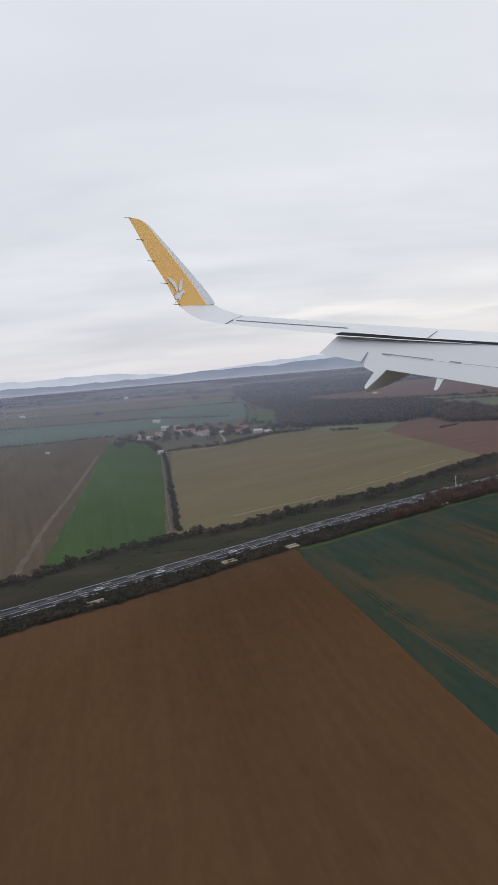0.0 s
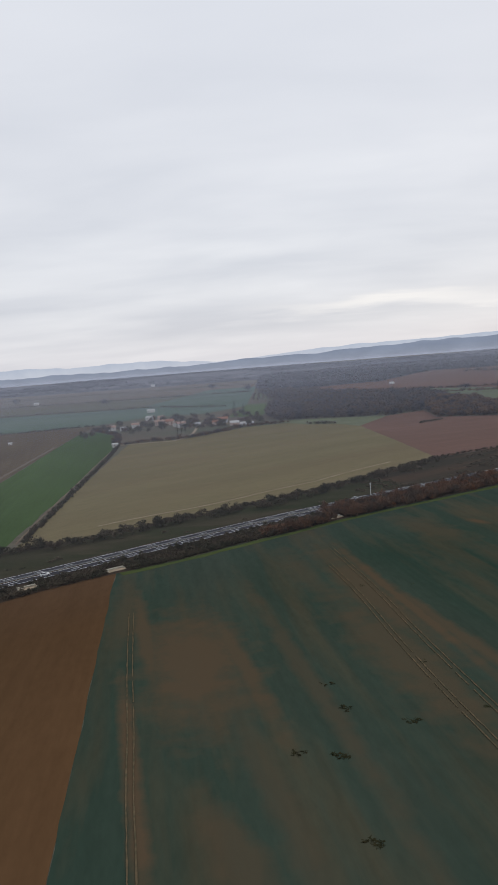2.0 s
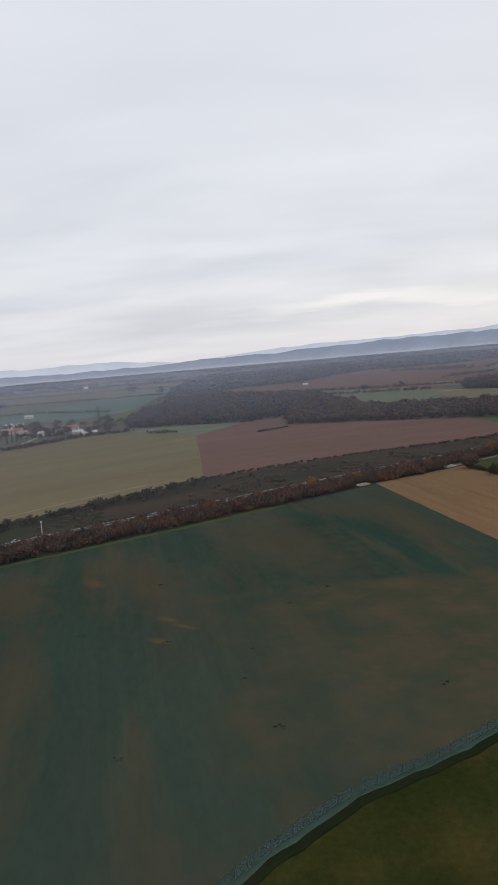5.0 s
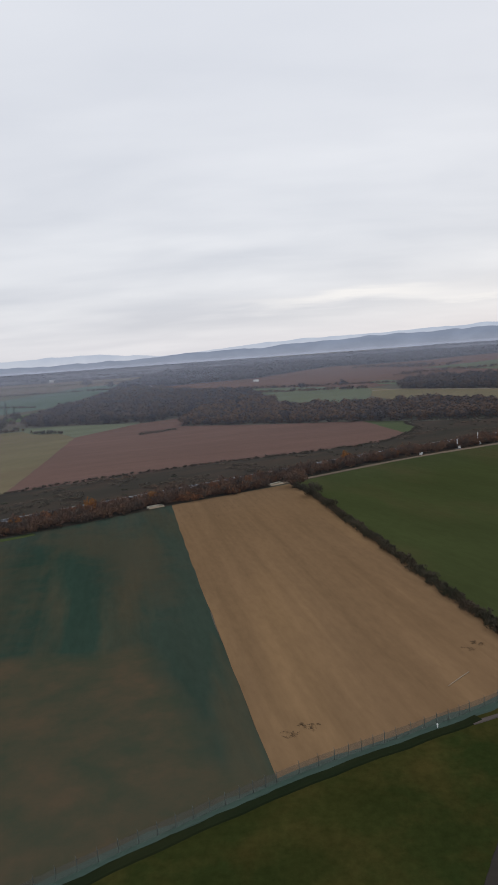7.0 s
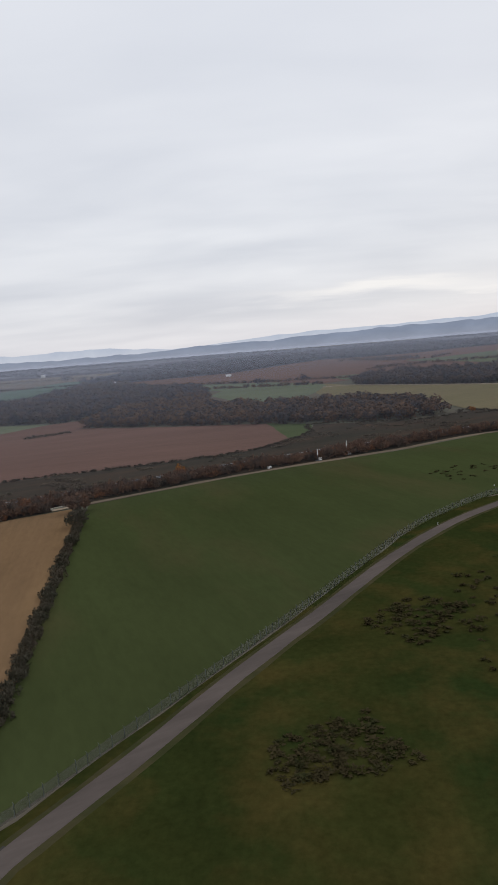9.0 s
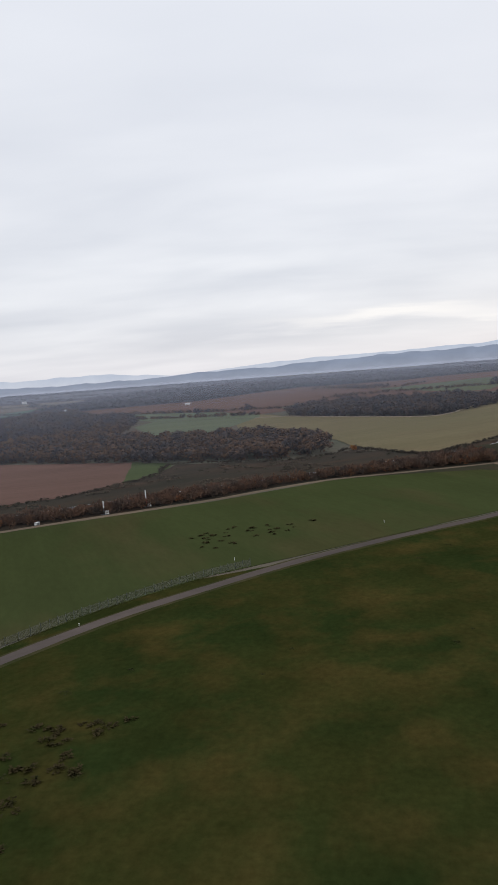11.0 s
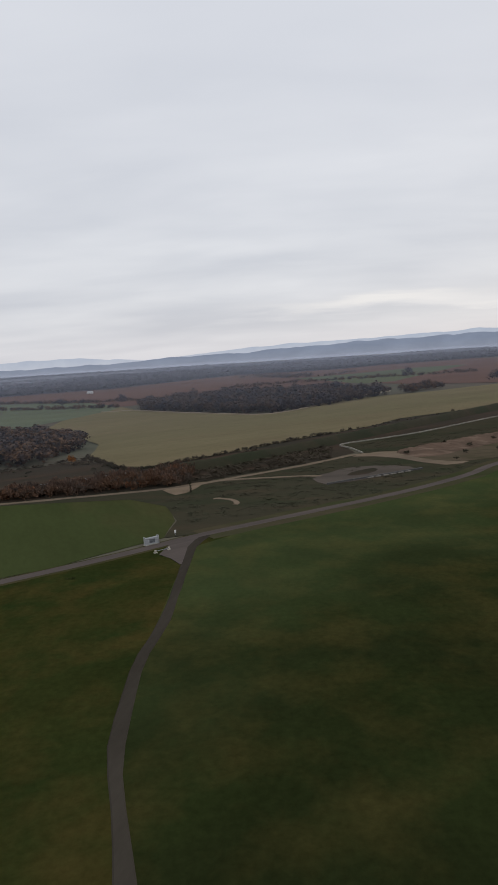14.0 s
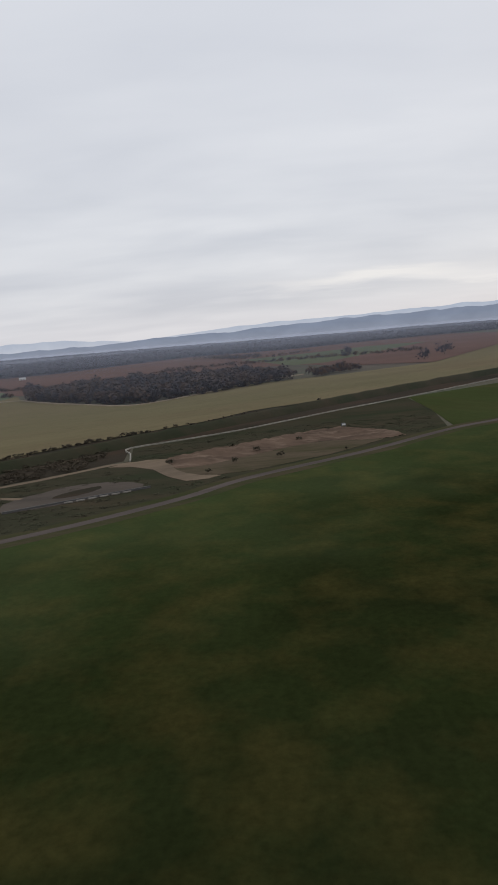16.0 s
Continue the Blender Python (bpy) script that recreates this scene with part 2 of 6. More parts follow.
def clump(rng, pieces, blobs=6, size=0.26, tall=1.0, wisp=0.35):
    """Twig and leaf triangles of one bare plant, about 1 wide and tall high: stems that fan out and upward, twigs round several boughs, gaps between."""
    th = rng.uniform(0, 2 * np.pi, blobs)
    rr = np.sqrt(rng.uniform(0.02, 0.75, blobs))
    c = np.stack([np.cos(th) * rr * 0.5, np.sin(th) * rr * 0.5, rng.uniform(0.25, 0.66, blobs) * tall * (1 - 0.3 * rr)], 1)
    rad = rng.uniform(0.16, 0.30, blobs)
    which = rng.integers(0, blobs, pieces)
    d = rng.normal(size=(pieces, 3))
    d /= np.linalg.norm(d, axis=1, keepdims=True)
    inner = np.cbrt(rng.uniform(0.02, 1.0, pieces))[:, None]
    p = c[which] + d * inner * rad[which][:, None] * np.array([1, 1, 0.9 * tall])
    p[:, 2] = np.maximum(p[:, 2], 0.02)
    grow_dir = p - np.array([0, 0, 0.0]) + rng.normal(0, 0.28, (pieces, 3))
    grow_dir[:, 2] = np.abs(grow_dir[:, 2]) + 0.08
    grow_dir /= np.linalg.norm(grow_dir, axis=1, keepdims=True)
    u = np.cross(grow_dir, rng.normal(size=(pieces, 3)))
    u /= np.linalg.norm(u, axis=1, keepdims=True) + 1e-9
    s = size * rng.uniform(0.6, 1.3, pieces)[:, None]
    wide = np.where(rng.random(pieces)[:, None] < wisp, 0.20, 0.46)
    v = np.stack([p - u * s * wide, p + u * s * wide, p + grow_dir * s * 1.15], 1)
    return v.reshape(-1, 3)


def crown(rng, pieces, blobs=4, size=0.12):
    """One round tree, 1 wide and 1 high: twigs lie along the outside of a few swelling boughs, with ragged gaps and a thin foot."""
    th, rr = rng.uniform(0, 2 * np.pi, blobs), rng.uniform(0.05, 0.24, blobs)
    c = np.stack([np.cos(th) * rr, np.sin(th) * rr, rng.uniform(0.42, 0.70, blobs)], 1)
    rad = rng.uniform(0.20, 0.32, blobs)
    which = rng.integers(0, blobs, pieces)
    d = rng.normal(size=(pieces, 3))
    d[:, 2] = np.abs(d[:, 2]) - 0.35
    d /= np.linalg.norm(d, axis=1, keepdims=True)
    p = c[which] + d * rad[which][:, None] * rng.uniform(0.72, 1.08, pieces)[:, None] * np.array([1, 1, 1.15])
    foot = rng.random(pieces) < 0.12
    p[foot] = np.stack([rng.normal(0, 0.10, foot.sum()), rng.normal(0, 0.10, foot.sum()), rng.uniform(0.0, 0.4, foot.sum())], 1)
    p[:, 2] = np.maximum(p[:, 2], 0.02)
    n = d + rng.normal(0, 0.45, (pieces, 3))
    n /= np.linalg.norm(n, axis=1, keepdims=True)
    u = np.cross(n, rng.normal(size=(pieces, 3)))
    u /= np.linalg.norm(u, axis=1, keepdims=True) + 1e-9
    w = np.cross(n, u)
    s = size * rng.uniform(0.6, 1.3, pieces)[:, None]
    return np.stack([p - u * s * 0.6, p + u * s * 0.6, p + w * s], 1).reshape(-1, 3)


def mass(name, label, category, at, size, tall, material, rng, pieces=60, kinds=6, blobs=6, leaf=0.26, wisp=0.35, z=0.0, parent=None, round_tops=False):
    """Many plants joined into one mesh: uncountable growth."""
    kinds_v = [crown(rng, pieces, blobs, leaf) if round_tops else clump(rng, pieces, blobs, leaf, 1.0, wisp) for _ in range(kinds)]
    n = len(at)
    if not n:
        return None
    turn, pick = rng.uniform(0, 2 * np.pi, n), rng.integers(0, kinds, n)
    co = np.empty((n, len(kinds_v[0]), 3), np.float32)
    for k in range(n):
        v = kinds_v[pick[k]]
        c, s = math.cos(turn[k]) * size[k], math.sin(turn[k]) * size[k]
        co[k, :, 0] = v[:, 0] * c - v[:, 1] * s + at[k][0]
        co[k, :, 1] = v[:, 0] * s + v[:, 1] * c + at[k][1]
        co[k, :, 2] = v[:, 2] * tall[k] + z
    co = co.reshape(-1, 3)
    me = bpy.data.meshes.new(name)
    tris = len(co) // 3
    me.vertices.add(len(co))
    me.vertices.foreach_set("co", co.ravel())
    me.loops.add(len(co))
    me.loops.foreach_set("vertex_index", np.arange(len(co), dtype=np.int32))
    me.polygons.add(tris)
    me.polygons.foreach_set("loop_start", np.arange(tris, dtype=np.int32) * 3)
    me.update(calc_edges=True)
    me.materials.append(material)
    ob = new(name, me)
    if parent is not None:
        ob.parent = parent
        return ob
    return tagged(ob, label, category, kind="stuff")


# ---- the land ----
M_grass = earth("rough_airfield_grass", (0.0195, 0.0293, 0.0083), (0.0302, 0.0328, 0.0092), 0.045, 0.0, 90, 1.1, c=(0.0488, 0.0400, 0.0122), c_at=0.54, c_scale=0.10, c_long=1.0, drawn=1.0, grain=0.42, blades=1.0)
M_mown = earth("mown_airfield_grass", (0.0193, 0.0257, 0.0079), (0.0158, 0.0198, 0.0069), 0.04, 0.0, 90, 1.1, c=(0.0356, 0.0327, 0.0105), c_at=0.53, c_scale=0.10, c_long=1.0, drawn=1.0, grain=0.42, blades=1.0)
M_brown = earth("brown_ploughed_soil", (0.108, 0.059, 0.029), (0.080, 0.046, 0.024), 0.012, 0.10, -83, 0.7)
M_winter = earth("patchy_winter_wheat", (0.026, 0.046, 0.034), (0.042, 0.054, 0.041), 0.03, 0.10, -80, 0.8, c=(0.062, 0.056, 0.036), c_at=0.58, c_scale=0.11, c_long=0.13, drawn=0.2)
M_ochre = earth("ochre_stubble", (0.1872, 0.1156, 0.0621), (0.1605, 0.1027, 0.0567), 0.012, 0.18, -80, 0.9, c=(0.2193, 0.1370, 0.0706), c_at=0.60, c_scale=0.05, c_long=0.15)
M_green = earth("green_cereal", (0.0494, 0.0609, 0.0230), (0.0425, 0.0517, 0.0196), 0.014, 0.05, -70, 0.9, c=(0.0621, 0.0575, 0.0253), c_at=0.58, c_scale=0.04, c_long=0.4)
M_bright = earth("bright_green_crop", (0.058, 0.096, 0.032), (0.048, 0.078, 0.029), 0.01, 0.16, -82, 0.8)
M_olive = earth("olive_meadow", (0.158, 0.131, 0.075), (0.142, 0.123, 0.069), 0.008, 0.08, 40, 0.5, c=(0.150, 0.118, 0.070), c_at=0.60)
M_red = earth("red_ploughed_soil", (0.142, 0.085, 0.067), (0.124, 0.076, 0.060), 0.01, 0.14, 15, 0.6)
M_grey = earth("grey_brown_fallow", (0.105, 0.082, 0.052), (0.092, 0.070, 0.048), 0.007, 0.22, -75, 0.6)
M_teal = earth("blue_green_sward", (0.105, 0.142, 0.112), (0.088, 0.125, 0.095), 0.006, 0.25, 20, 0.4)
M_pale = earth("pale_green_pasture", (0.125, 0.138, 0.084), (0.112, 0.128, 0.084), 0.006, 0.2, 20, 0.4)
M_far = earth("distant_farmland", (0.105, 0.098, 0.072), (0.125, 0.098, 0.080), 0.004, 0.2, 10, 0.2, c=(0.085, 0.10, 0.07), c_at=0.55)
M_scrubland = earth("dry_scrub_ground", (0.0476, 0.0394, 0.0303), (0.0377, 0.0344, 0.0254), 0.03, 0.0, 32, 0.8, c=(0.0656, 0.0451, 0.0320), c_at=0.54, c_scale=0.08, c_long=0.25)
M_sand = earth("bare_pinkish_sand", (0.132, 0.091, 0.067), (0.086, 0.062, 0.047), 0.16, 0.0, 0, 0.9, c=(0.178, 0.128, 0.095), c_at=0.56)
M_bank = earth("banked_rough_grass", (0.036, 0.040, 0.024), (0.050, 0.045, 0.030), 0.05, 0.0, 0, 0.9, c=(0.060, 0.048, 0.032), c_at=0.58)
M_gravel = earth("pale_gravel", (0.34, 0.275, 0.20), (0.27, 0.21, 0.15), 0.06, 0.2, 32, 1.5)
M_track = earth("trodden_sandy_track", (0.185, 0.142, 0.102), (0.140, 0.109, 0.080), 0.06, 0.2, 32, 1.5)
M_lane = earth("worn_lane", (0.106, 0.087, 0.077), (0.082, 0.069, 0.062), 0.08, 0.2, 32, 1.6)
M_asphalt = earth("aged_asphalt", (0.050, 0.050, 0.058), (0.042, 0.042, 0.050), 0.03, 0.25, 37, 2.0)
M_dark_asphalt = earth("dark_asphalt", (0.060, 0.054, 0.052), (0.048, 0.044, 0.043), 0.05, 0.2, 80, 2.0)


def part_sown(mat, thin_a, thin_b):
    """Where the drill ran short: soil shows through east of x 150 to 190, as far as the green headlands."""
    t = mat.node_tree

    def math_node(op, a, b, c=None):
        n = t.nodes.new("ShaderNodeMath")
        n.operation = op
        for k, v in enumerate((a, b, c)):
            if v is None:
                continue
            if isinstance(v, (int, float)):
                n.inputs[k].default_value = v
            else:
                t.links.new(v, n.inputs[k])
        return n.outputs[0]

    def ease(v, lo, hi):
        n = t.nodes.new("ShaderNodeMapRange")
        n.inputs["From Min"].default_value, n.inputs["From Max"].default_value = lo, hi
        t.links.new(v, n.inputs["Value"])
        return n.outputs[0]

    co, sep = t.nodes.new("ShaderNodeTexCoord"), t.nodes.new("ShaderNodeSeparateXYZ")
    t.links.new(co.outputs["Object"], sep.inputs[0])
    spots = t.nodes.new("ShaderNodeTexNoise")
    spots.inputs["Scale"].default_value, spots.inputs["Detail"].default_value = 0.07, 6.0
    t.links.new(co.outputs["Object"], spots.inputs["Vector"])
    sway = math_node("SUBTRACT", spots.outputs["Fac"], 0.5)
    east = ease(math_node("MULTIPLY_ADD", sway, 70.0, sep.outputs[0]), 150.0, 188.0)
    south = ease(math_node("MULTIPLY_ADD", sway, 9.0, sep.outputs[1]), 250.5, 246.5)
    edge = math_node("MULTIPLY_ADD", sep.outputs[1], 0.4, math_node("MULTIPLY_ADD", sway, 8.0, sep.outputs[0]))
    west = ease(edge, 314.5, 310.5)
    mask = math_node("MULTIPLY", math_node("MULTIPLY", east, south), west)
    old = t.nodes["Principled BSDF"].inputs["Base Color"].links[0].from_socket
    tone, full = t.nodes.new("ShaderNodeMixRGB"), t.nodes.new("ShaderNodeMixRGB")
    fine = t.nodes.new("ShaderNodeTexNoise")
    fine.inputs["Scale"].default_value, fine.inputs["Detail"].default_value, fine.inputs["Roughness"].default_value = 0.12, 8.0, 0.65
    t.links.new(co.outputs["Object"], fine.inputs["Vector"])
    t.links.new(ease(fine.outputs["Fac"], 0.36, 0.66), tone.inputs[0])
    tone.inputs[1].default_value, tone.inputs[2].default_value = (*thin_a, 1), (*thin_b, 1)
    t.links.new(mask, full.inputs[0])
    t.links.new(old, full.inputs[1])
    t.links.new(tone.outputs[0], full.inputs[2])
    t.links.new(full.outputs[0], t.nodes["Principled BSDF"].inputs["Base Color"])


def bare_patches(mat, colour, patches):
    """Long thin-sown patches where soil shows: each has a middle, a half length, a half width, a heading in degrees and a strength."""
    t = mat.node_tree
    co = t.nodes.new("ShaderNodeTexCoord")
    grain = t.nodes.new("ShaderNodeTexNoise")
    grain.inputs["Scale"].default_value, grain.inputs["Detail"].default_value, grain.inputs["Roughness"].default_value = 0.16, 7.0, 0.62
    t.links.new(co.outputs["Object"], grain.inputs["Vector"])
    total = None
    for x, y, half_l, half_w, heading, strength in patches:
        move = t.nodes.new("ShaderNodeMapping")
        move.vector_type = "TEXTURE"
        move.inputs["Location"].default_value, move.inputs["Rotation"].default_value = (x, y, 0), (0, 0, radians(heading))
        move.inputs["Scale"].default_value = (half_l, half_w, 1000.0)
        t.links.new(co.outputs["Object"], move.inputs["Vector"])
        far = t.nodes.new("ShaderNodeVectorMath")
        far.operation = "LENGTH"
        t.links.new(move.outputs[0], far.inputs[0])
        sway = t.nodes.new("ShaderNodeMath")
        sway.operation = "MULTIPLY_ADD"
        t.links.new(grain.outputs["Fac"], sway.inputs[0])
        sway.inputs[1].default_value = 1.7
        t.links.new(far.outputs["Value"], sway.inputs[2])
        fade = t.nodes.new("ShaderNodeMapRange")
        fade.inputs["From Min"].default_value, fade.inputs["From Max"].default_value = 2.05, 1.25
        fade.inputs["To Min"].default_value, fade.inputs["To Max"].default_value = 0.0, strength
        t.links.new(sway.outputs[0], fade.inputs["Value"])
        if total is None:
            total = fade.outputs[0]
        else:
            top = t.nodes.new("ShaderNodeMath")
            top.operation = "MAXIMUM"
            t.links.new(total, top.inputs[0])
            t.links.new(fade.outputs[0], top.inputs[1])
            total = top.outputs[0]
    base = t.nodes["Principled BSDF"].inputs["Base Color"]
    old = base.links[0].from_socket
    full = t.nodes.new("ShaderNodeMixRGB")
    t.links.new(total, full.inputs[0])
    t.links.new(old, full.inputs[1])
    full.inputs[2].default_value = (*colour, 1)
    t.links.new(full.outputs[0], base)


def paint_vignette(mat, colour, start, heading, near, far):
    """Vignetting painted into the grass, lightest along the road: from start, on the bearing heading, it fades out
    between two distances.
    """
    t = mat.node_tree
    co, turn, sep = t.nodes.new("ShaderNodeTexCoord"), t.nodes.new("ShaderNodeMapping"), t.nodes.new("ShaderNodeSeparateXYZ")
    turn.vector_type = "TEXTURE"
    turn.inputs["Location"].default_value, turn.inputs["Rotation"].default_value = (*start, 0), (0, 0, radians(heading))
    t.links.new(co.outputs["Object"], turn.inputs["Vector"])
    t.links.new(turn.outputs[0], sep.inputs[0])
    clouds = t.nodes.new("ShaderNodeTexNoise")
    clouds.inputs["Scale"].default_value, clouds.inputs["Detail"].default_value, clouds.inputs["Roughness"].default_value = 0.035, 5.0, 0.55
    t.links.new(co.outputs["Object"], clouds.inputs["Vector"])
    sway = t.nodes.new("ShaderNodeMath")
    sway.operation = "MULTIPLY_ADD"
    t.links.new(clouds.outputs["Fac"], sway.inputs[0])
    sway.inputs[1].default_value = 70.0
    t.links.new(sep.outputs[1], sway.inputs[2])
    fade = t.nodes.new("ShaderNodeMapRange")
    fade.interpolation_type = "SMOOTHSTEP"
    fade.inputs["From Min"].default_value, fade.inputs["From Max"].default_value = 35.0 - far, 35.0 - near
    t.links.new(sway.outputs[0], fade.inputs["Value"])
    base = t.nodes["Principled BSDF"].inputs["Base Color"]
    old = base.links[0].from_socket
    full = t.nodes.new("ShaderNodeMixRGB")
    full.blend_type = "ADD"
    t.links.new(fade.outputs[0], full.inputs[0])
    t.links.new(old, full.inputs[1])
    full.inputs[2].default_value = (*colour, 1)
    t.links.new(full.outputs[0], base)


paint_vignette(M_mown, (0.023, 0.030, 0.013), (448, 416), 39.5, 5, 70)
part_sown(M_winter, (0.044, 0.052, 0.034), (0.078, 0.060, 0.038))
bare_patches(M_winter, (0.084, 0.060, 0.037), [
    (49, 172, 30, 11, -80, 0.9), (38, 185, 34, 2.2, -77, 0.8), (44, 135, 34, 1.6, -77, 1.0), (31, 200, 26, 4, -80, 0.45), (58, 170, 30, 2.4, -76, 0.8),
    (86, 205, 42, 6, -78, 0.75), (87, 168, 42, 7, -76, 0.65), (92, 200, 52, 1.8, -79, 0.9), (98, 180, 55, 2.0, -76, 0.7), (112, 260, 24, 7, -70, 0.55),
    (172, 285, 42, 15, -72, 0.45), (205, 300, 36, 8, -76, 0.40), (140, 262, 30, 10, -65, 0.35), (190, 320, 26, 9, -60, 0.4),
    (128, 264, 5, 2.2, -60, 1.0), (147, 236, 2.6, 1.0, -40, 1.0), (151, 231, 2.6, 0.9, -40, 1.0), (146.5, 225.3, 3, 1.2, -40, 1.0), (59, 116, 14, 3.5, -70, 0.6),
    (70, 160, 60, 2.0, -78, 0.45), (63, 130, 40, 2.5, -76, 0.4), (114, 190, 60, 3.0, -77, 0.35), (72, 225, 26, 4, -80, 0.4), (124, 215, 45, 4, -78, 0.3),
])

# one sheet to the horizon
bm = bmesh.new()
bmesh.ops.create_grid(bm, x_segments=24, y_segments=24, size=4600)
bmesh.ops.translate(bm, verts=bm.verts, vec=(250, 250, 0))
tagged(obj("ground", bm, M_far), "dull brown and green farmland reaching to the hills", "ground", kind="structure")

# the airfield side, south of the fence and lane
field("rough dark olive airfield grass with yellowed patches", [(-60, -260), (100, 20), (128, 110), (150, 152), (169, 173), (203, 194), (231, 211),
      (244.5, 217.3), (254, 221.8), (261.3, 225.8), (264.5, 229.3), (267.5, 236.8), (271.3, 241.8), (275.3, 248.2), (282.2, 259.3), (291, 273.3), (304, 294.3), (321.5, 324), (332, 338), (346, 352), (366, 361), (407, 386), (448, 417), (491, 446), (522, 477), (578, 525), (640, 560), (900, 760), (900, -260)], M_grass, 0.5)
field("dark green mown airfield grass beside a path", [(447, 408), (446, 390), (445, 357), (446, 342), (448, 328), (452, 316), (470, 270), (520, 200), (760, 320), (700, 560),
      (640, 556), (578, 523), (522, 476), (491, 445), (466, 428)], M_mown, 0.4)

# near fields, south of the motorway
field("bare brown ploughed field", [(-330, -70), (-120, 116), (-56, 177), (-44, 185.5), (-30, 194.5), (-16, 205), (-2, 216), (8, 225), (22.5, 234.5), (31, 170), (39.5, 105), (57, -20), (80, -200), (-200, -260)], M_brown, 0.4)
field("patchy dark green winter wheat with bare brown streaks", [(22.5, 234.5), (38.5, 244), (56, 257.5), (74, 270), (87, 280), (106, 292), (124, 302.5), (145, 315.5), (168, 330.5), (188, 342), (209, 356.5), (216, 308), (224, 256), (231, 212), (203, 194.5), (169, 173.5),
      (150, 152.5), (128, 110.5), (100, 20), (80, -60), (60, -40), (39.5, 105), (31, 170)], M_winter, 0.5)
field("ochre stubble field", [(209, 356.5), (246, 377), (251.8, 350), (257.6, 304.5), (261.6, 277.5), (264.3, 257), (265.8, 245), (267.4, 238), (264.3, 229.8), (261, 226.4), (253.7, 222.2), (244.5, 217.8), (231, 212), (224, 256), (216, 308)], M_ochre, 0.4)
field("smooth green cereal field", [(248, 380), (291, 409), (345, 434), (381, 458), (400, 460), (428, 457), (438, 446), (442, 430), (441, 416), (425, 400), (387, 377), (349, 354), (334, 340),
      (321.5, 324.5), (304, 295), (291, 274), (282.2, 260), (275.3, 249), (271.3, 242.6), (267.6, 238), (265.8, 245), (264.3, 257), (261.6, 277.5), (257.6, 304.5), (251.8, 350)], M_green, 0.5)
field("bare earth apron where tracks meet the road", [(269.2, 234.5), (270.6, 231), (269.6, 226.4), (268.3, 224.9), (266.3, 224.8), (264.0, 223.0), (262.0, 221.3), (260.4, 220.6), (261.2, 222.6), (262.9, 224.6), (265.2, 227.6), (267.2, 230.2), (268.4, 233)], M_lane, 0.25, name="apron", z=0.124)

field("bare earth fan where a path meets the road", [(441.7, 404.2), (442.7, 410.4), (444.1, 414.6), (446.7, 416.4), (448.5, 416.9), (447.1, 410.9), (446.7, 404.9), (446.8, 397.3), (445.7, 397.5), (443.9, 401.3)], M_lane, 0.25, name="apron", z=0.126)

# the belt of scrub along the motorway
SOUTH = [(-330, -60), (-120, 115), (-56, 177), (-44, 185.5), (-30, 194.5), (-16, 205), (-2, 216), (8, 225), (22, 234.5), (38.5, 244), (56, 257.5), (74, 270), (87, 280), (106, 292), (124, 302.5), (145, 315.5), (168, 330.5), (188, 342), (209, 356.5), (246, 378), (291, 411), (345, 437), (381, 461), (436, 471),
         (472, 497), (490, 514), (488, 538), (522, 562), (586, 622), (660, 692), (800, 820)]
NORTH = [(-350, -10), (-140, 160), (-69, 224), (-47, 250), (-18, 269), (2, 277.5), (20, 291.5), (40, 305), (60, 319), (82, 335.5), (109, 362), (147, 398), (207, 429), (262, 446), (291, 459), (316, 497), (322, 532), (363, 518), (386, 528),
         (398, 540), (419, 507), (434, 515), (472, 556), (508, 591), (523, 614), (572, 647), (653, 711), (800, 850)]
BELT = SOUTH + NORTH[::-1]
field("dry brown scrub and rank grass along the motorway", BELT, M_scrubland, 0.8)
field("dark green grass slope above the motorway", [(-140, 150), (-69, 211), (-34, 220), (4, 248.5), (49.5, 283), (101, 319), (120, 333), (109, 357), (82, 331), (60, 315), (40, 301), (20, 287.5), (2, 274), (-18, 265), (-47, 244), (-90, 202)],
      earth("damp_slope_grass", (0.034, 0.038, 0.022), (0.046, 0.042, 0.028), 0.04, 0.0, 0, 0.8, c=(0.060, 0.050, 0.034), c_at=0.58), 1.2)
field("rough green and brown grass beside the sand works", [(428, 457), (438, 446), (442, 430), (441, 416), (448, 417.5), (491, 447), (522, 478), (578, 526), (584, 570), (586, 621), (555, 592), (522, 561),
      (489, 536), (492, 513), (472, 496), (436, 470.5), (400, 464), (378, 459), (400, 459)], M_bank, 0.4)
field("green meadow past the sand works", [(584, 570), (586, 619), (632, 650), (760, 765), (900, 900), (900, 720), (640, 562), (594, 534), (580, 528)], M_green, 0.5)

# fields north of the motorway
field("grey-brown fallow field", [(-350, -8), (-140, 161), (-69, 225), (-60, 238), (-75, 420), (-90, 588), (-99, 700), (-104, 772), (-214, 752), (-520, 820), (-800, 500)], M_grey)
field("bright green winter crop", [(-60, 238), (-47, 251), (-21, 268), (-29, 400), (-41, 566), (-55, 640), (-84, 700), (-99, 700), (-90, 588), (-75, 420)], M_bright)
field("large olive-tan meadow", [(-17, 270), (2, 278), (20, 292), (40, 305.5), (60, 319.5), (82, 336), (109, 362.5), (147, 399), (141, 490), (134, 580), (119, 612), (99, 621), (84, 648), (50, 640), (6, 582), (-34, 574), (-25, 400)], M_olive)
field("pale green pasture strip", [(99, 621), (119, 613), (134, 580), (165, 646), (120, 665), (72, 677), (84, 648)], M_pale)
field("red-brown ploughed field", [(147, 399), (207, 430), (262, 447), (291, 460), (309, 482), (305, 549), (262, 568), (249, 573), (195, 604), (200, 670), (165, 646), (134, 580), (141, 490)], M_red)
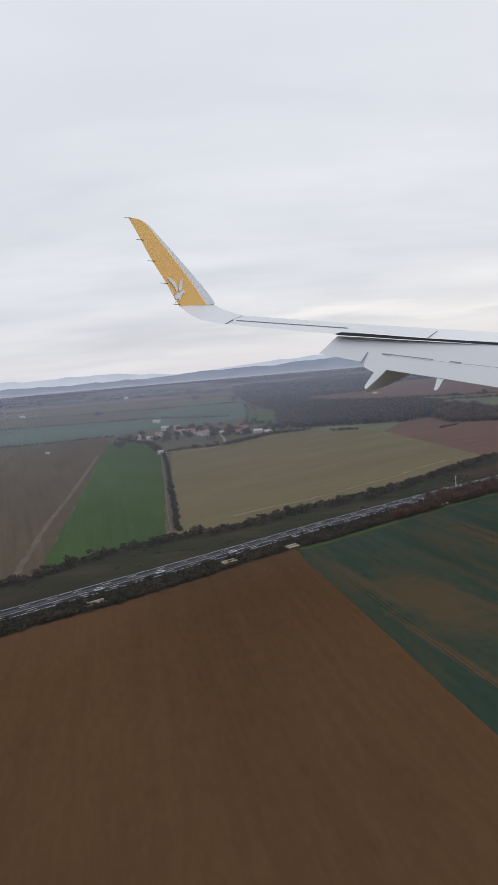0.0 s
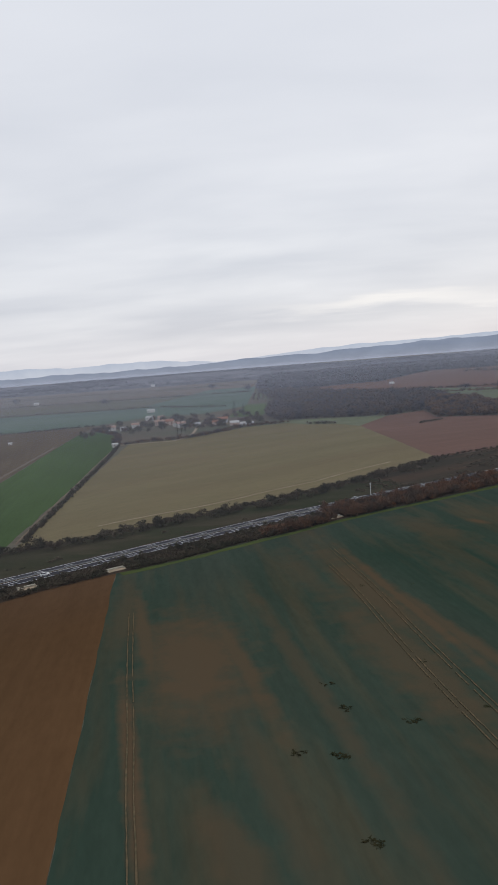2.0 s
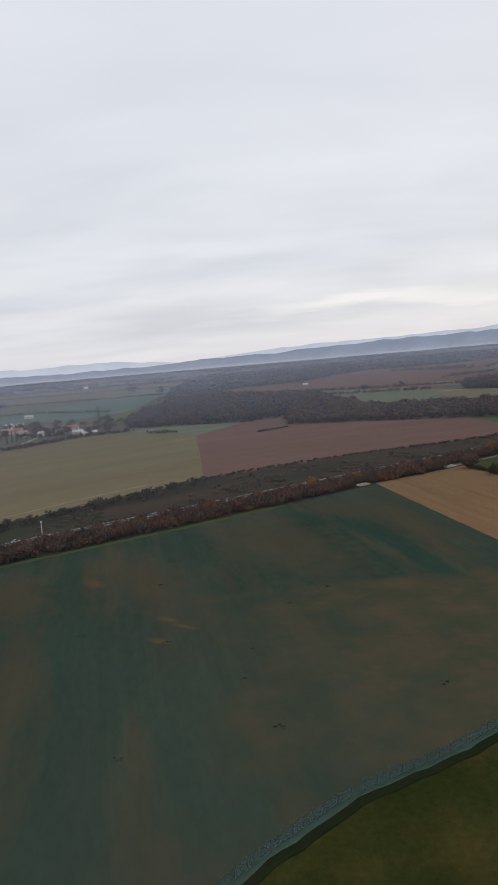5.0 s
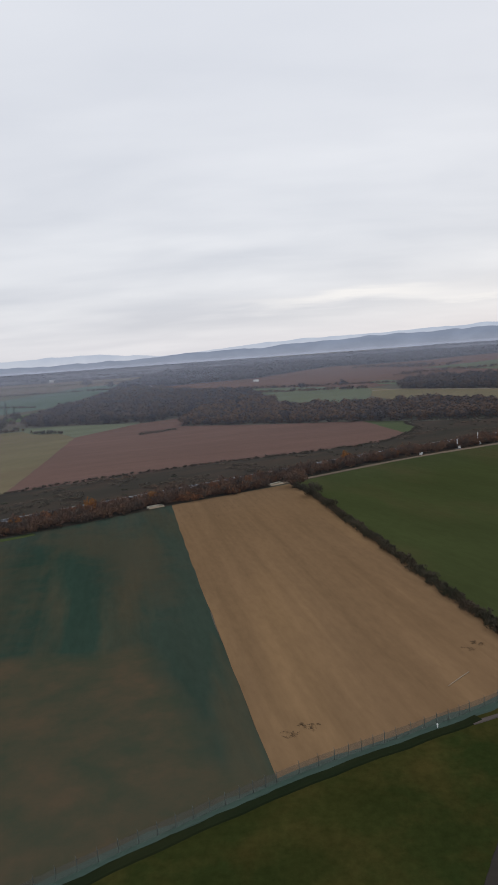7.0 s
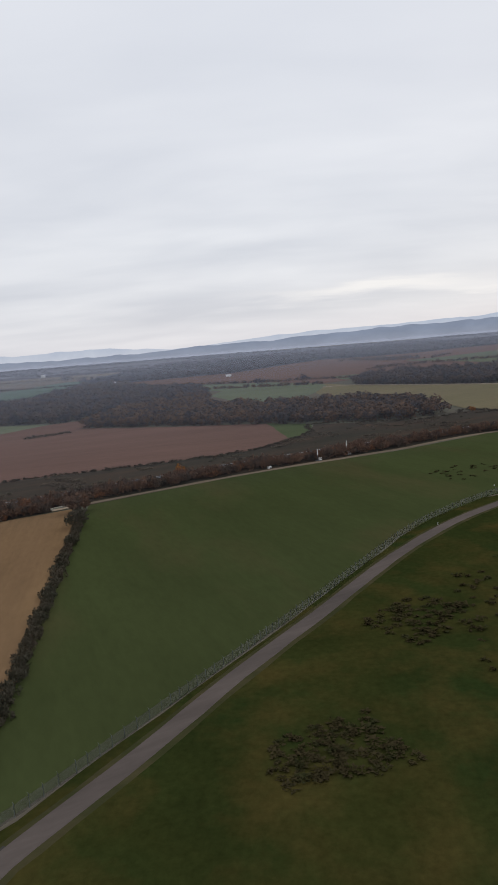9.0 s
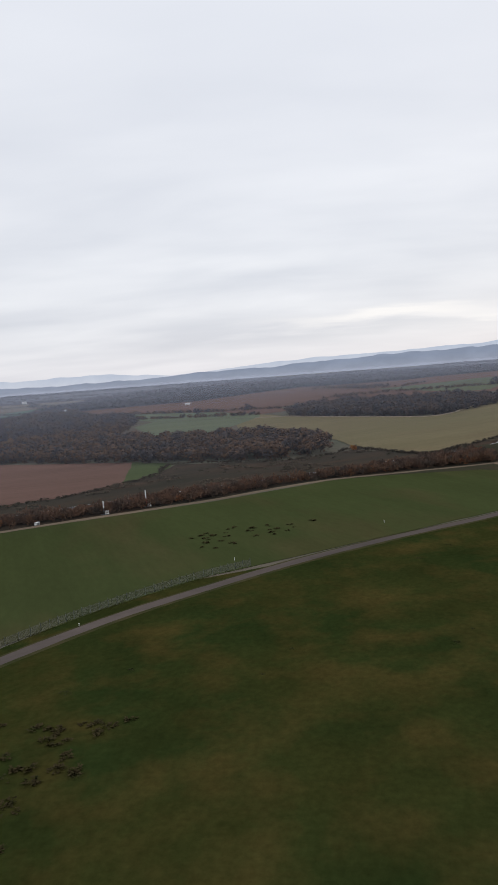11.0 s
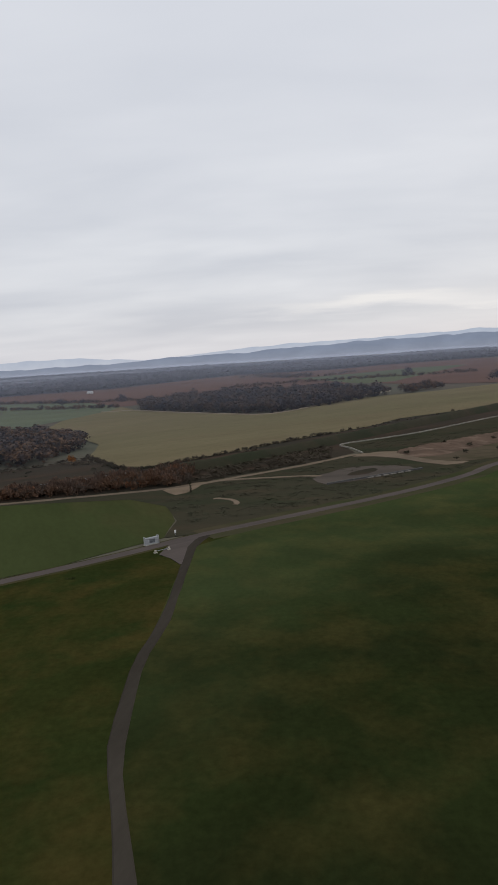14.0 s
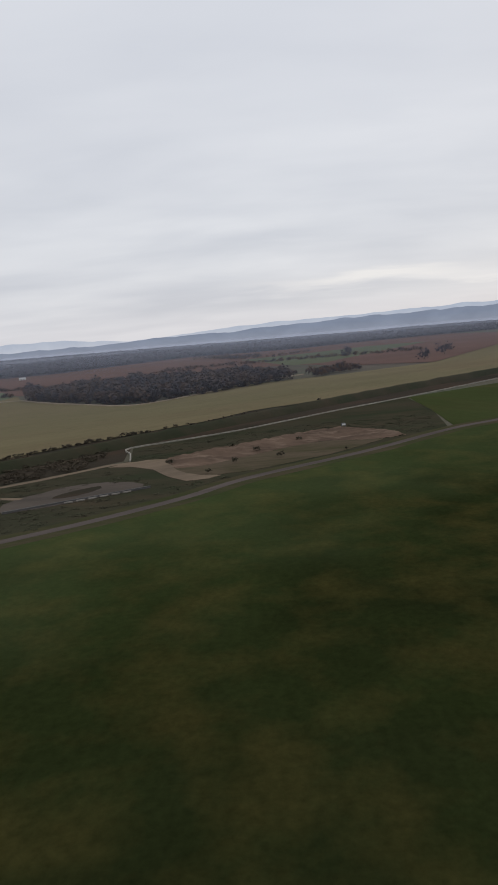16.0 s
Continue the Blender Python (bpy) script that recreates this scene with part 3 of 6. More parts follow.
field("narrow green headland beside ploughed soil", [(300, 552), (308, 486), (318, 500), (321, 535)], earth("headland_grass", (0.066, 0.084, 0.036), (0.058, 0.072, 0.034), 0.02, 0, 0, 0.6))
field("blue-green pasture", [(-106, 1031), (-38, 1504), (53, 1500), (45, 935), (40, 907), (2, 839), (-60, 850)], M_teal)
field("green paddock beside the village", [(30, 761), (45, 932), (80, 938), (68, 800), (62, 740)], earth("paddock_grass", (0.09, 0.125, 0.05), (0.08, 0.11, 0.05), 0.02, 0, 0, 0.5))
field("blue-green pasture behind hedges", [(-214, 753), (-104, 774), (-60, 850), (-106, 1031), (-420, 1080), (-520, 822)], M_teal)
field("green-grey meadow", [(-420, 1082), (-106, 1033), (-66, 1300), (-620, 1400)], earth("dull_meadow", (0.10, 0.11, 0.075), (0.115, 0.105, 0.075), 0.006, 0.2, 20, 0.3))
field("brown arable land before the hills", [(-66, 1302), (-38, 1506), (53, 1502), (60, 1950), (-760, 2100), (-620, 1402)], earth("brown_arable", (0.15, 0.118, 0.09), (0.125, 0.108, 0.08), 0.005, 0.2, 20, 0.3))
field("pale green meadow", [(258, 800), (265, 856), (326, 823), (353, 802), (340, 740), (324, 690), (289, 679), (273, 746)], M_pale)
field("large olive meadow curving round a wood", [(395, 584), (399, 545), (419, 508), (434, 516), (472, 557), (508, 592), (523, 615), (572, 648), (653, 712), (800, 852), (950, 1150), (840, 1200), (655, 852),
      (581, 800), (514, 773), (495, 730), (467, 689), (440, 712), (400, 762), (378, 795), (358, 850), (340, 830), (353, 802), (340, 740), (345, 690), (372, 632)], M_olive)
field("green strip pasture", [(160, 1040), (217, 936), (265, 858), (326, 824), (356, 804), (357, 852), (315, 940), (250, 1000)], M_pale)
field("distant red-brown ploughed slopes", [(315, 940), (357, 854), (413, 893), (470, 965), (560, 1005), (600, 905), (655, 854), (838, 1200), (700, 1300), (517, 1195), (410, 1130), (311, 1150), (200, 1060)], M_red)
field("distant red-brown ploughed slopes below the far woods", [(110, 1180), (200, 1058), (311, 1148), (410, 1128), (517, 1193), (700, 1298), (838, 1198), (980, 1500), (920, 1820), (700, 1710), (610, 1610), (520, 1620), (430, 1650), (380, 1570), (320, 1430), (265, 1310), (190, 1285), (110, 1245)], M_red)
field("distant green pasture under a wood", [(643.0, 2275.6), (868.5, 3538.7), (1051.5, 3468.4), (779.7, 1906.9), (680.4, 1725.0), (610.5, 1729.8)], M_pale, 4)
field("distant olive-green pasture between ploughed slopes", [(512, 1250), (530, 1160), (559, 985), (592, 990), (646, 1107), (776, 1388), (698, 1398), (601, 1300)], earth("dull_olive_pasture", (0.112, 0.122, 0.070), (0.102, 0.112, 0.068), 0.006, 0.15, 30, 0.4), 4)

field("small green clearing in a wood", [(377.8, 901.7), (378.4, 959.4), (402.6, 972.2), (412.5, 903.1), (403.6, 868.5), (385.9, 869.6)], M_pale, 3)
# Floor toned like the haze-tinted trees, so gaps between them don't show.
M_woodfloor = earth("far_wood_floor_like_trees", (0.070, 0.066, 0.078), (0.084, 0.074, 0.082), 0.006, 0.0, 0, 0.15)
field("floor of the far woods, toned like the hazy trees", [(62, 1205), (110, 1235), (190, 1275), (265, 1300), (320, 1420), (380, 1560), (430, 1640), (520, 1610), (610, 1600), (700, 1700), (900, 1800), (1300, 2000), (1250, 2500), (600, 2450), (60, 2700), (-900, 2900), (-760, 2105), (60, 1960)], M_woodfloor, 14)
# Bluish haze of the hill foot painted into this ground's colour.
field("pale floor of the woods below the hills, haze in its colour", [(-1900, 2900), (-900, 2350), (60, 2300), (600, 2240), (1300, 2200), (2400, 2600), (2300, 4200), (-1900, 4200)], earth("haze_painted_far_ground", (0.120, 0.122, 0.142), (0.140, 0.134, 0.148), 0.003, 0, 0, 0.1), 20)

field("distant pasture among woods", [(120, 1500), (260, 1520), (250, 1750), (110, 1700)], M_teal, 6)
field("distant ploughed field among woods", [(400, 1850), (800, 1950), (780, 2100), (380, 2000)], M_far, 6)

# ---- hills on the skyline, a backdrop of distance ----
# Distance haze is painted in: a bluish glow, paler towards the foot.
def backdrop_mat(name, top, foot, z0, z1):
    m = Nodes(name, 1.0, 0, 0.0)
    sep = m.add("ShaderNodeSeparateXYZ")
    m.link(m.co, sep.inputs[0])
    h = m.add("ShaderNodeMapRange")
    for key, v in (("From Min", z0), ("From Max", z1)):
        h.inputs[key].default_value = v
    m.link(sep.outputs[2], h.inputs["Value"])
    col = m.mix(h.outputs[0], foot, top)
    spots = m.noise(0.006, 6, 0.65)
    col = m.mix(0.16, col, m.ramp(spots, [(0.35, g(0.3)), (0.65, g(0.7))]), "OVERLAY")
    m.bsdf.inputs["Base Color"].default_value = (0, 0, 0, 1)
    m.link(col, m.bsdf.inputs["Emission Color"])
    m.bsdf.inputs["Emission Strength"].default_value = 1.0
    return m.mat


HUB = (262.0, 161.0)


def hill_range(label, radius, az, heights, material, rough, seed, depth=160):
    """A long hill: a ridge line on a wide bow round the valley, falling away on both sides."""
    bm = bmesh.new()
    rows = []
    steps = 260
    for k in range(steps + 1):
        f = k / steps
        a = radians(az[0] + (az[1] - az[0]) * f)
        pos = f * (len(heights) - 1)
        i = min(int(pos), len(heights) - 2)
        u = pos - i
        u = u * u * (3 - 2 * u)
        h = heights[i] * (1 - u) + heights[i + 1] * u
        h += rough * noise.fractal(Vector((f * 20, seed, 0)), 0.85, 2.1, 5) + 0.75 * rough * noise.fractal(Vector((f * 62, seed, 4)), 0.7, 2.1, 4)
        d = Vector((math.sin(a), math.cos(a), 0))
        base = Vector((*HUB, 0))
        rows.append([bm.verts.new((*(base + d * (radius + r * depth)).xy, max(-3, h * q))) for r, q in ((-1.0, -0.02), (-0.55, 0.42), (-0.2, 0.82), (0, 1.0), (0.5, 0.5))])
    for a, b in zip(rows, rows[1:]):
        for j in range(4):
            bm.faces.new((a[j], b[j], b[j + 1], a[j + 1]))
    return tagged(obj("hill_range", bm, material, smooth=True), label, "hills", kind="structure")


hill_range("low wooded hills with blue-grey haze painted into their glow", 4700, (-46, 46),
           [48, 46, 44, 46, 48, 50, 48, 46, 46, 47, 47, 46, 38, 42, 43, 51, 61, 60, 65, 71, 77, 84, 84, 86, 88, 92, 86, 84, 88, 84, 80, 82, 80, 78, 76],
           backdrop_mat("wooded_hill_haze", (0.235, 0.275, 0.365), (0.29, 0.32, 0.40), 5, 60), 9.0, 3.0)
hill_range("mountain range far behind the hills, pale blue haze in its glow", 4800, (-46, 46),
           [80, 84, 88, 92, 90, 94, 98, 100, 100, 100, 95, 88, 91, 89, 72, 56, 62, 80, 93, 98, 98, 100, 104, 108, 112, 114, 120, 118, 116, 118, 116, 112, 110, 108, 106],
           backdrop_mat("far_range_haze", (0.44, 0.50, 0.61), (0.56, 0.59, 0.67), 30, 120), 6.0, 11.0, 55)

# distance haze and thin mist imitated by one flat tinted sheet over the valley, denser towards the hills
m = Nodes("valley_haze_sheet", 1.0, 0, 0.0)
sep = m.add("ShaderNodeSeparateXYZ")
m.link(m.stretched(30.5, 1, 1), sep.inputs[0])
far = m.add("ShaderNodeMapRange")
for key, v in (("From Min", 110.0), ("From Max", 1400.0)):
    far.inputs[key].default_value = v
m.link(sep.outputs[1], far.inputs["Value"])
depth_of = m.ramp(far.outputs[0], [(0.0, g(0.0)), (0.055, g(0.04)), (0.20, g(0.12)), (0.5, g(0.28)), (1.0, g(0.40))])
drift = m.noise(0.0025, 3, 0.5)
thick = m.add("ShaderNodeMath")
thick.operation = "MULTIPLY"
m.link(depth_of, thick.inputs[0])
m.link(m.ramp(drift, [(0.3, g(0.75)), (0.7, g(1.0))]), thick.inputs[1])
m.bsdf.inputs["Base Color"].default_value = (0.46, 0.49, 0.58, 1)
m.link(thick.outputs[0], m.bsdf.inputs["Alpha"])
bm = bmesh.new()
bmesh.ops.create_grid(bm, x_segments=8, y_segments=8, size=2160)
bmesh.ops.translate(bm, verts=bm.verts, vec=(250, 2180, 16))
tagged(obj("mist", bm, m.mat), "thin pale sheet imitating haze and mist over the far valley", "mist", kind="stuff")


# ---- woods, hedges and scrub ----
rng = np.random.default_rng(7)
F_bare = foliage_mat("bare_winter_wood", [(0.060, 0.054, 0.054), (0.082, 0.064, 0.056), (0.140, 0.082, 0.048), (0.072, 0.062, 0.056)], 0.13, 0.06)
# Distance haze is mixed into these bluish twig tones.
F_far = foliage_mat("haze_tinted_far_wood", [(0.048, 0.046, 0.057), (0.058, 0.050, 0.056), (0.052, 0.049, 0.057)], 0.012, 0.03)
F_scrub = foliage_mat("brown_scrub", [(0.0892, 0.0748, 0.0561), (0.1173, 0.0918, 0.0680), (0.0952, 0.0833, 0.0595), (0.1403, 0.0935, 0.0629)], 0.05, 0.08)
F_hedge = foliage_mat("dark_hedge", [(0.058, 0.056, 0.040), (0.080, 0.070, 0.050), (0.092, 0.074, 0.054)], 0.12, 0.10)
F_bramble = foliage_mat("dark_brambles", [(0.066, 0.056, 0.042), (0.084, 0.068, 0.050), (0.070, 0.066, 0.044)], 0.05, 0.06)
F_rust = foliage_mat("rust_red_scrub", [(0.170, 0.080, 0.046), (0.215, 0.100, 0.050), (0.125, 0.080, 0.050)], 0.25)
F_russet = foliage_mat("russet_scrub", [(0.0920, 0.0704, 0.0560), (0.1200, 0.0784, 0.0576), (0.1520, 0.0864, 0.0544), (0.0864, 0.0688, 0.0560)], 0.10, 0.10)
# Twig colour here is mostly painted haze, pale and bluish.
F_haze = foliage_mat("haze_painted_far_wood", [(0.112, 0.114, 0.140), (0.124, 0.122, 0.144)], 0.006, 0.02)
F_grove = foliage_mat("grey_brown_grove", [(0.060, 0.056, 0.060), (0.076, 0.066, 0.066), (0.105, 0.074, 0.058), (0.064, 0.060, 0.062)], 0.09, 0.05)
F_brush = foliage_mat("olive_brush", [(0.052, 0.056, 0.034), (0.066, 0.060, 0.042), (0.056, 0.058, 0.038)], 0.05)
F_orange = foliage_mat("orange_autumn_leaves", [(0.26, 0.105, 0.025), (0.34, 0.15, 0.035)], 0.6)

MOTORWAY = [(-330, -30), (-230, 62), (-112, 155), (-34, 212.5), (4, 240.5), (49.5, 275), (101, 311), (170, 354), (264, 413), (292, 430), (345, 457), (394, 481), (434, 502.5), (459, 523.5), (494, 561), (526.5, 596.5), (582, 653), (660, 726), (820, 876)]
MLINE = smooth_line(MOTORWAY, 6.0)
MPTS = np.array([(p.x, p.y) for p in MLINE])


def from_motorway(p):
    """Signed distance: positive to the north."""
    d = p[:, None, :] - MPTS[None]
    k = (d ** 2).sum(-1).argmin(1)
    t = np.gradient(MPTS, axis=0)[k]
    dd = d[np.arange(len(p)), k]
    return (t[:, 0] * dd[:, 1] - t[:, 1] * dd[:, 0]) / np.linalg.norm(t, axis=1)


def sizes(n, lo, hi):
    return rng.uniform(lo, hi, n)


def grow(label, category, at, lo, hi, material, ratio=1.0, name="woodland", **kw):
    s = sizes(len(at), lo, hi)
    return mass(name, label, category, at, s, s * ratio * rng.uniform(0.8, 1.2, len(at)), material, rng, **kw)


CULVERTS = ((-35.4, 196.8), (1.2, 226), (22, 237.6), (86.5, 282.8), (204.5, 354.6), (241, 376.5))


def off_culverts(p):
    """Plants keep clear of the culvert aprons."""
    return p[np.min([np.hypot(p[:, 0] - cx, p[:, 1] - cy) for cx, cy in CULVERTS], axis=0) > 3.2]


FARM_TRACK = [(243, 378.5), (252, 384.5), (291, 409.5), (331, 429.5), (345, 436.5), (362, 448.5), (381, 458.5), (400, 462), (436, 469)]
track_pts = np.array([(p.x, p.y) for p in smooth_line(FARM_TRACK, 1.0)])
band = off_culverts(scatter(BELT, 2.1, rng))
band = band[np.hypot(*(band[:, None] - track_pts[None]).transpose(2, 0, 1)).min(1) > 3.4]
d = from_motorway(band)
x = band[:, 0]
dice = rng.random(len(d))
patchy = np.array([noise.noise(Vector((p[0] * 0.05, p[1] * 0.05, 3))) for p in band])
hidden = (x > 82) & (x < 720)
s_side = d < -5.7
n_side = (d > 6.0) & (x > -150) & (x < 700)
seen = (x > -150) & (x < 700)
hedge = s_side & ~hidden & seen & (dice < 0.9)
grow("dark leafless hedge along the motorway verge", "hedge", band[hedge], 1.8, 3.0, F_hedge, 0.8, name="hedgerow", pieces=120, leaf=0.16, blobs=5)
screen = s_side & hidden & (x < 440) & (dice < 0.9)
thicket = s_side & hidden & (x >= 440) & (x < 483) & (dice < 0.55)
grow("low brown thicket beside a wall", "scrub", band[thicket], 2.2, 3.6, F_bramble, 0.42, name="scrub", pieces=110, leaf=0.15, blobs=6)
grow("brown and rust leafless scrub screening the motorway", "scrub", band[screen], 2.9, 4.3, F_russet, 1.1, name="scrub", pieces=190, leaf=0.13, blobs=7)
rust = s_side & hidden & (x < 440) & (dice > 0.86)
grow("rust-red shrubs among leafless scrub", "scrub", band[rust], 2.2, 3.4, F_rust, 1.1, name="scrub", pieces=190, leaf=0.13, blobs=7)
bank = n_side & (patchy > 0.10) & (dice < np.where(x > 100, 0.30, 0.04))
grow("brown leafless scrub on the motorway bank", "scrub", band[bank & (x < 230)], 2.0, 3.4, F_scrub, 0.40, name="scrub", pieces=130, leaf=0.15, blobs=7)
grow("low brown brambles and rank growth beside the motorway", "scrub", band[bank & (x >= 230)], 2.2, 3.6, F_scrub, 0.32, name="brush", pieces=120, leaf=0.15, blobs=7)
brush = n_side & (patchy <= -0.05) & (dice < 0.03)
grow("low brush and brambles", "scrub", band[brush], 1.6, 2.6, F_brush, 0.4, name="brush", pieces=90, leaf=0.16, blobs=5)
edge_n = along([p for p in NORTH if -150 < p[0] < 470], 1.0, 0.7, rng)
verge_s = along([(p[0] - 0.5, p[1] + 1.3) for p in SOUTH if -125 < p[0] < 120], 0.9, 0.5, rng)
verge_s = off_culverts(verge_s)
grow("dark continuous hedge between fields and motorway", "hedge", verge_s[verge_s[:, 0] < 62], 1.6, 2.5, F_hedge, 0.85, name="hedgerow", pieces=120, leaf=0.16, blobs=5)
grow("tall dark hedge hiding the motorway", "hedge", verge_s[verge_s[:, 0] >= 62], 3.4, 4.8, F_russet, 1.0, name="hedgerow", pieces=150, leaf=0.14, blobs=6)
tops = along([(-130, 163), (-69, 219), (-47, 244), (-18, 264), (2, 272), (20, 285), (34, 296)], 1.8, 1.5, rng)
grow("dark bushes along the top of the motorway bank", "hedge", tops, 2.6, 4.8, F_hedge, 0.9, name="hedgerow", pieces=150, leaf=0.14, blobs=6)
bushy = along([(30, 291), (60, 310), (82, 327), (109, 353), (147, 391)], 2.2, 2.2, rng)
grow("tall leafless trees on the motorway bank", "trees", bushy, 3.0, 4.8, F_hedge, 1.0, name="hedgerow", pieces=200, leaf=0.12, blobs=8)
grow("dark hedge along the field edge", "hedge", edge_n, 1.2, 2.1, F_bramble, 0.7, name="hedgerow", pieces=110, leaf=0.16, blobs=5)

W_STRIP = [(195, 606), (249, 576), (323, 535), (363, 522), (384, 532), (393, 580), (370, 626), (330, 638), (290, 653), (262, 688), (256, 795), (225, 760), (208, 700), (206, 676), (202, 668)]
W_MAIN = [(74, 680), (120, 668), (165, 650), (200, 672), (225, 760), (256, 797), (256, 850), (215, 930), (158, 1030), (110, 1180), (62, 1200), (82, 940), (70, 798), (66, 735)]
W_DARK = [(378, 802), (402, 764), (440, 716), (467, 694), (488, 712), (508, 735), (535, 775), (552, 792), (540, 835), (500, 862), (450, 890), (405, 872), (385, 835)]
CLEARING = [(377.8, 901.7), (378.4, 959.4), (402.6, 972.2), (412.5, 903.1), (403.6, 868.5), (385.9, 869.6)]
for label, poly, sp, lo, hi in (("russet and brown leafless wood beside ploughed land", W_STRIP, 4.6, 6.0, 10.0), ("large leafless wood behind the village", W_MAIN, 6.6, 8.0, 13),
                                ("dark leafless wood beyond an olive meadow", W_DARK, 6.0, 7.5, 12.5)):
    at = scatter(poly, sp, rng, 0.9)
    at = at[~inside(CLEARING, at[:, 0], at[:, 1])]
    grow(label, "wood", at, lo, hi, F_bare if poly is W_STRIP else F_grove, 0.72, pieces=170, blobs=4, leaf=0.14, kinds=10, round_tops=True)
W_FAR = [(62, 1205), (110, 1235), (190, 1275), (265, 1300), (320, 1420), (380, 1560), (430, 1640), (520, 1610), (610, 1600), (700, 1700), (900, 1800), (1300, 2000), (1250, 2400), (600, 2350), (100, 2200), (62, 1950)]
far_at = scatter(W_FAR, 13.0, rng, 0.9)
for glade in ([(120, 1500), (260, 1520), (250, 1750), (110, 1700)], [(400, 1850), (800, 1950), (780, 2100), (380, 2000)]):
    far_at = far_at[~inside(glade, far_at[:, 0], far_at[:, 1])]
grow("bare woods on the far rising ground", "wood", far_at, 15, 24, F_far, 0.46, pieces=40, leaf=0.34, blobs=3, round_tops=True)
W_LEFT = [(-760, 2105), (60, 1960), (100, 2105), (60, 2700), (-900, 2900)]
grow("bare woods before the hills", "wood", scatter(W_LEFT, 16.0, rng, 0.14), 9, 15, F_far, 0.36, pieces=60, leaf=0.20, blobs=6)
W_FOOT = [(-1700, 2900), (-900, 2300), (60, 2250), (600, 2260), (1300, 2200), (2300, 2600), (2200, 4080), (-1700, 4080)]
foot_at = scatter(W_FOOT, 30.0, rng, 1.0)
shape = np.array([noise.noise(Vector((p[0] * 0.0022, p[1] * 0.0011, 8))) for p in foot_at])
grow("woods at the foot of the hills, haze in their colour", "wood", foot_at[shape > 0.0], 24, 40, F_haze, 0.20, pieces=34, leaf=0.28, blobs=3, round_tops=True)

for label, pts, lo, hi, sp in (
    ("dark leafless hedge between stubble and green field", [(247, 372), (251.2, 352), (257.2, 306), (261.3, 278.5), (264, 258), (265.6, 247), (267, 241.5)], 1.2, 2.1, 0.45),
    ("thin hedge beside a farm lane", [(-16.5, 278), (-24.5, 380), (-33.5, 500), (-40, 566)], 1.3, 2.3, 0.8),
    ("hedge below the village", [(-92, 720), (-55, 640), (-42, 575), (-20, 578), (6, 584), (30, 610), (50, 640), (84, 650)], 2.5, 5.0, 1.8),
    ("short hedge in a meadow", [(99, 620), (110, 616), (120, 612)], 2.4, 3.8, 1.6),
    ("dark hedge in ploughed land", [(173, 565), (184, 573), (194, 582)], 1.6, 2.6, 1.2),
    ("hedgerow between pastures", [(-520, 815), (-214, 752), (-104, 774)], 1.8, 3.4, 1.6),
    ("hedgerow between pastures", [(-420, 1080), (-106, 1031), (-40, 980), (20, 930)], 1.8, 3.6, 1.8),
    ("hedgerow between pastures", [(-620, 1400), (-66, 1302), (50, 1290)], 2.5, 4.4, 2.4),
    ("hedgerow on brown arable land", [(-640, 1660), (-300, 1720), (60, 1640)], 3, 4.4, 3.0),
    ("tree line along a field strip", [(215, 938), (250, 905), (300, 870), (356, 845)], 3, 5.5, 2.4),
    ("tree line along a field strip", [(180, 1050), (315, 945), (360, 930), (410, 896)], 3, 5.5, 2.6),
    ("tree line along ploughed slopes", [(430, 1060), (520, 1100), (700, 1090)], 3.5, 6.5, 3.2),
    ("tree clumps on ploughed slopes", [(478.2, 1373.1), (497.5, 1321.0), (512.6, 1306.8), (539.9, 1313.3)], 5, 9, 7.0),
    ("tree clumps on ploughed slopes", [(437.7, 1425.9), (462.7, 1434.3), (512.7, 1286.5), (549.1, 1273.8)], 5, 9, 6.0),
    ("dark clump of trees above the olive meadow", [(565, 801), (580, 824), (597, 837)], 6.5, 9, 2.4),
    ("short hedge on distant pasture", [(550, 1252), (576, 1313), (608, 1365)], 4, 7, 9.0),
    ("low brush along the olive meadow's edge", [(399, 545), (419, 508), (434, 516), (472, 557), (490, 574)], 0.9, 1.9, 1.0),
    ("small scattered bushes along the olive meadow's edge", [(492, 576), (508, 592), (572, 648), (653, 712), (760, 815)], 0.8, 1.8, 5.5),
):
    grow(label, "hedge", along(pts, sp, (lo + hi) * 0.14, rng), lo, hi, F_bramble if "brush" in label or "bushes" in label else F_hedge if hi < 4.5 else F_bare, 1.0, name="hedgerow", pieces=150, leaf=0.14, blobs=7)


# ---- roads, lanes and tracks ----
P_white = plain("road_paint", (0.70, 0.70, 0.70), 0.7, 0, 0.25, 0.8)
P_steel = plain("galvanised_steel", (0.28, 0.29, 0.30), 0.7, 0.3, 0.2, 2.0)
P_concrete = plain("weathered_concrete", (0.42, 0.385, 0.31), 0.9, 0, 0.35, 1.2)

WAY = smooth_line(MOTORWAY, 3.0)
bm = ribbon(bmesh.new(), WAY, -4.6, 4.6, 0.30)
bmesh.ops.recalc_face_normals(bm, faces=bm.faces)
motorway = tagged(obj("road", bm, M_asphalt), "grey asphalt motorway with two carriageways and white lines", "motorway", kind="structure")
bm = ribbon(bmesh.new(), WAY, -0.45, 0.45, 0.33)
part("median", bm, M_scrubland, motorway, "narrow grassed central reserve")
for off in (-4.1, -0.7, 0.7, 4.1):
    part("edge_line", ribbon(bmesh.new(), WAY, off - 0.10, off + 0.10, 0.335), P_white, motorway)
dash = bmesh.new()
box(dash, 0, 0, 0, 3.0, 0.20, 0.012)
dash_me = bpy.data.meshes.new("lane_dash")
dash.to_mesh(dash_me)
dash.free()
dash_me.materials.append(P_white)
run, step_at = 0.0, 0.0
spots = []
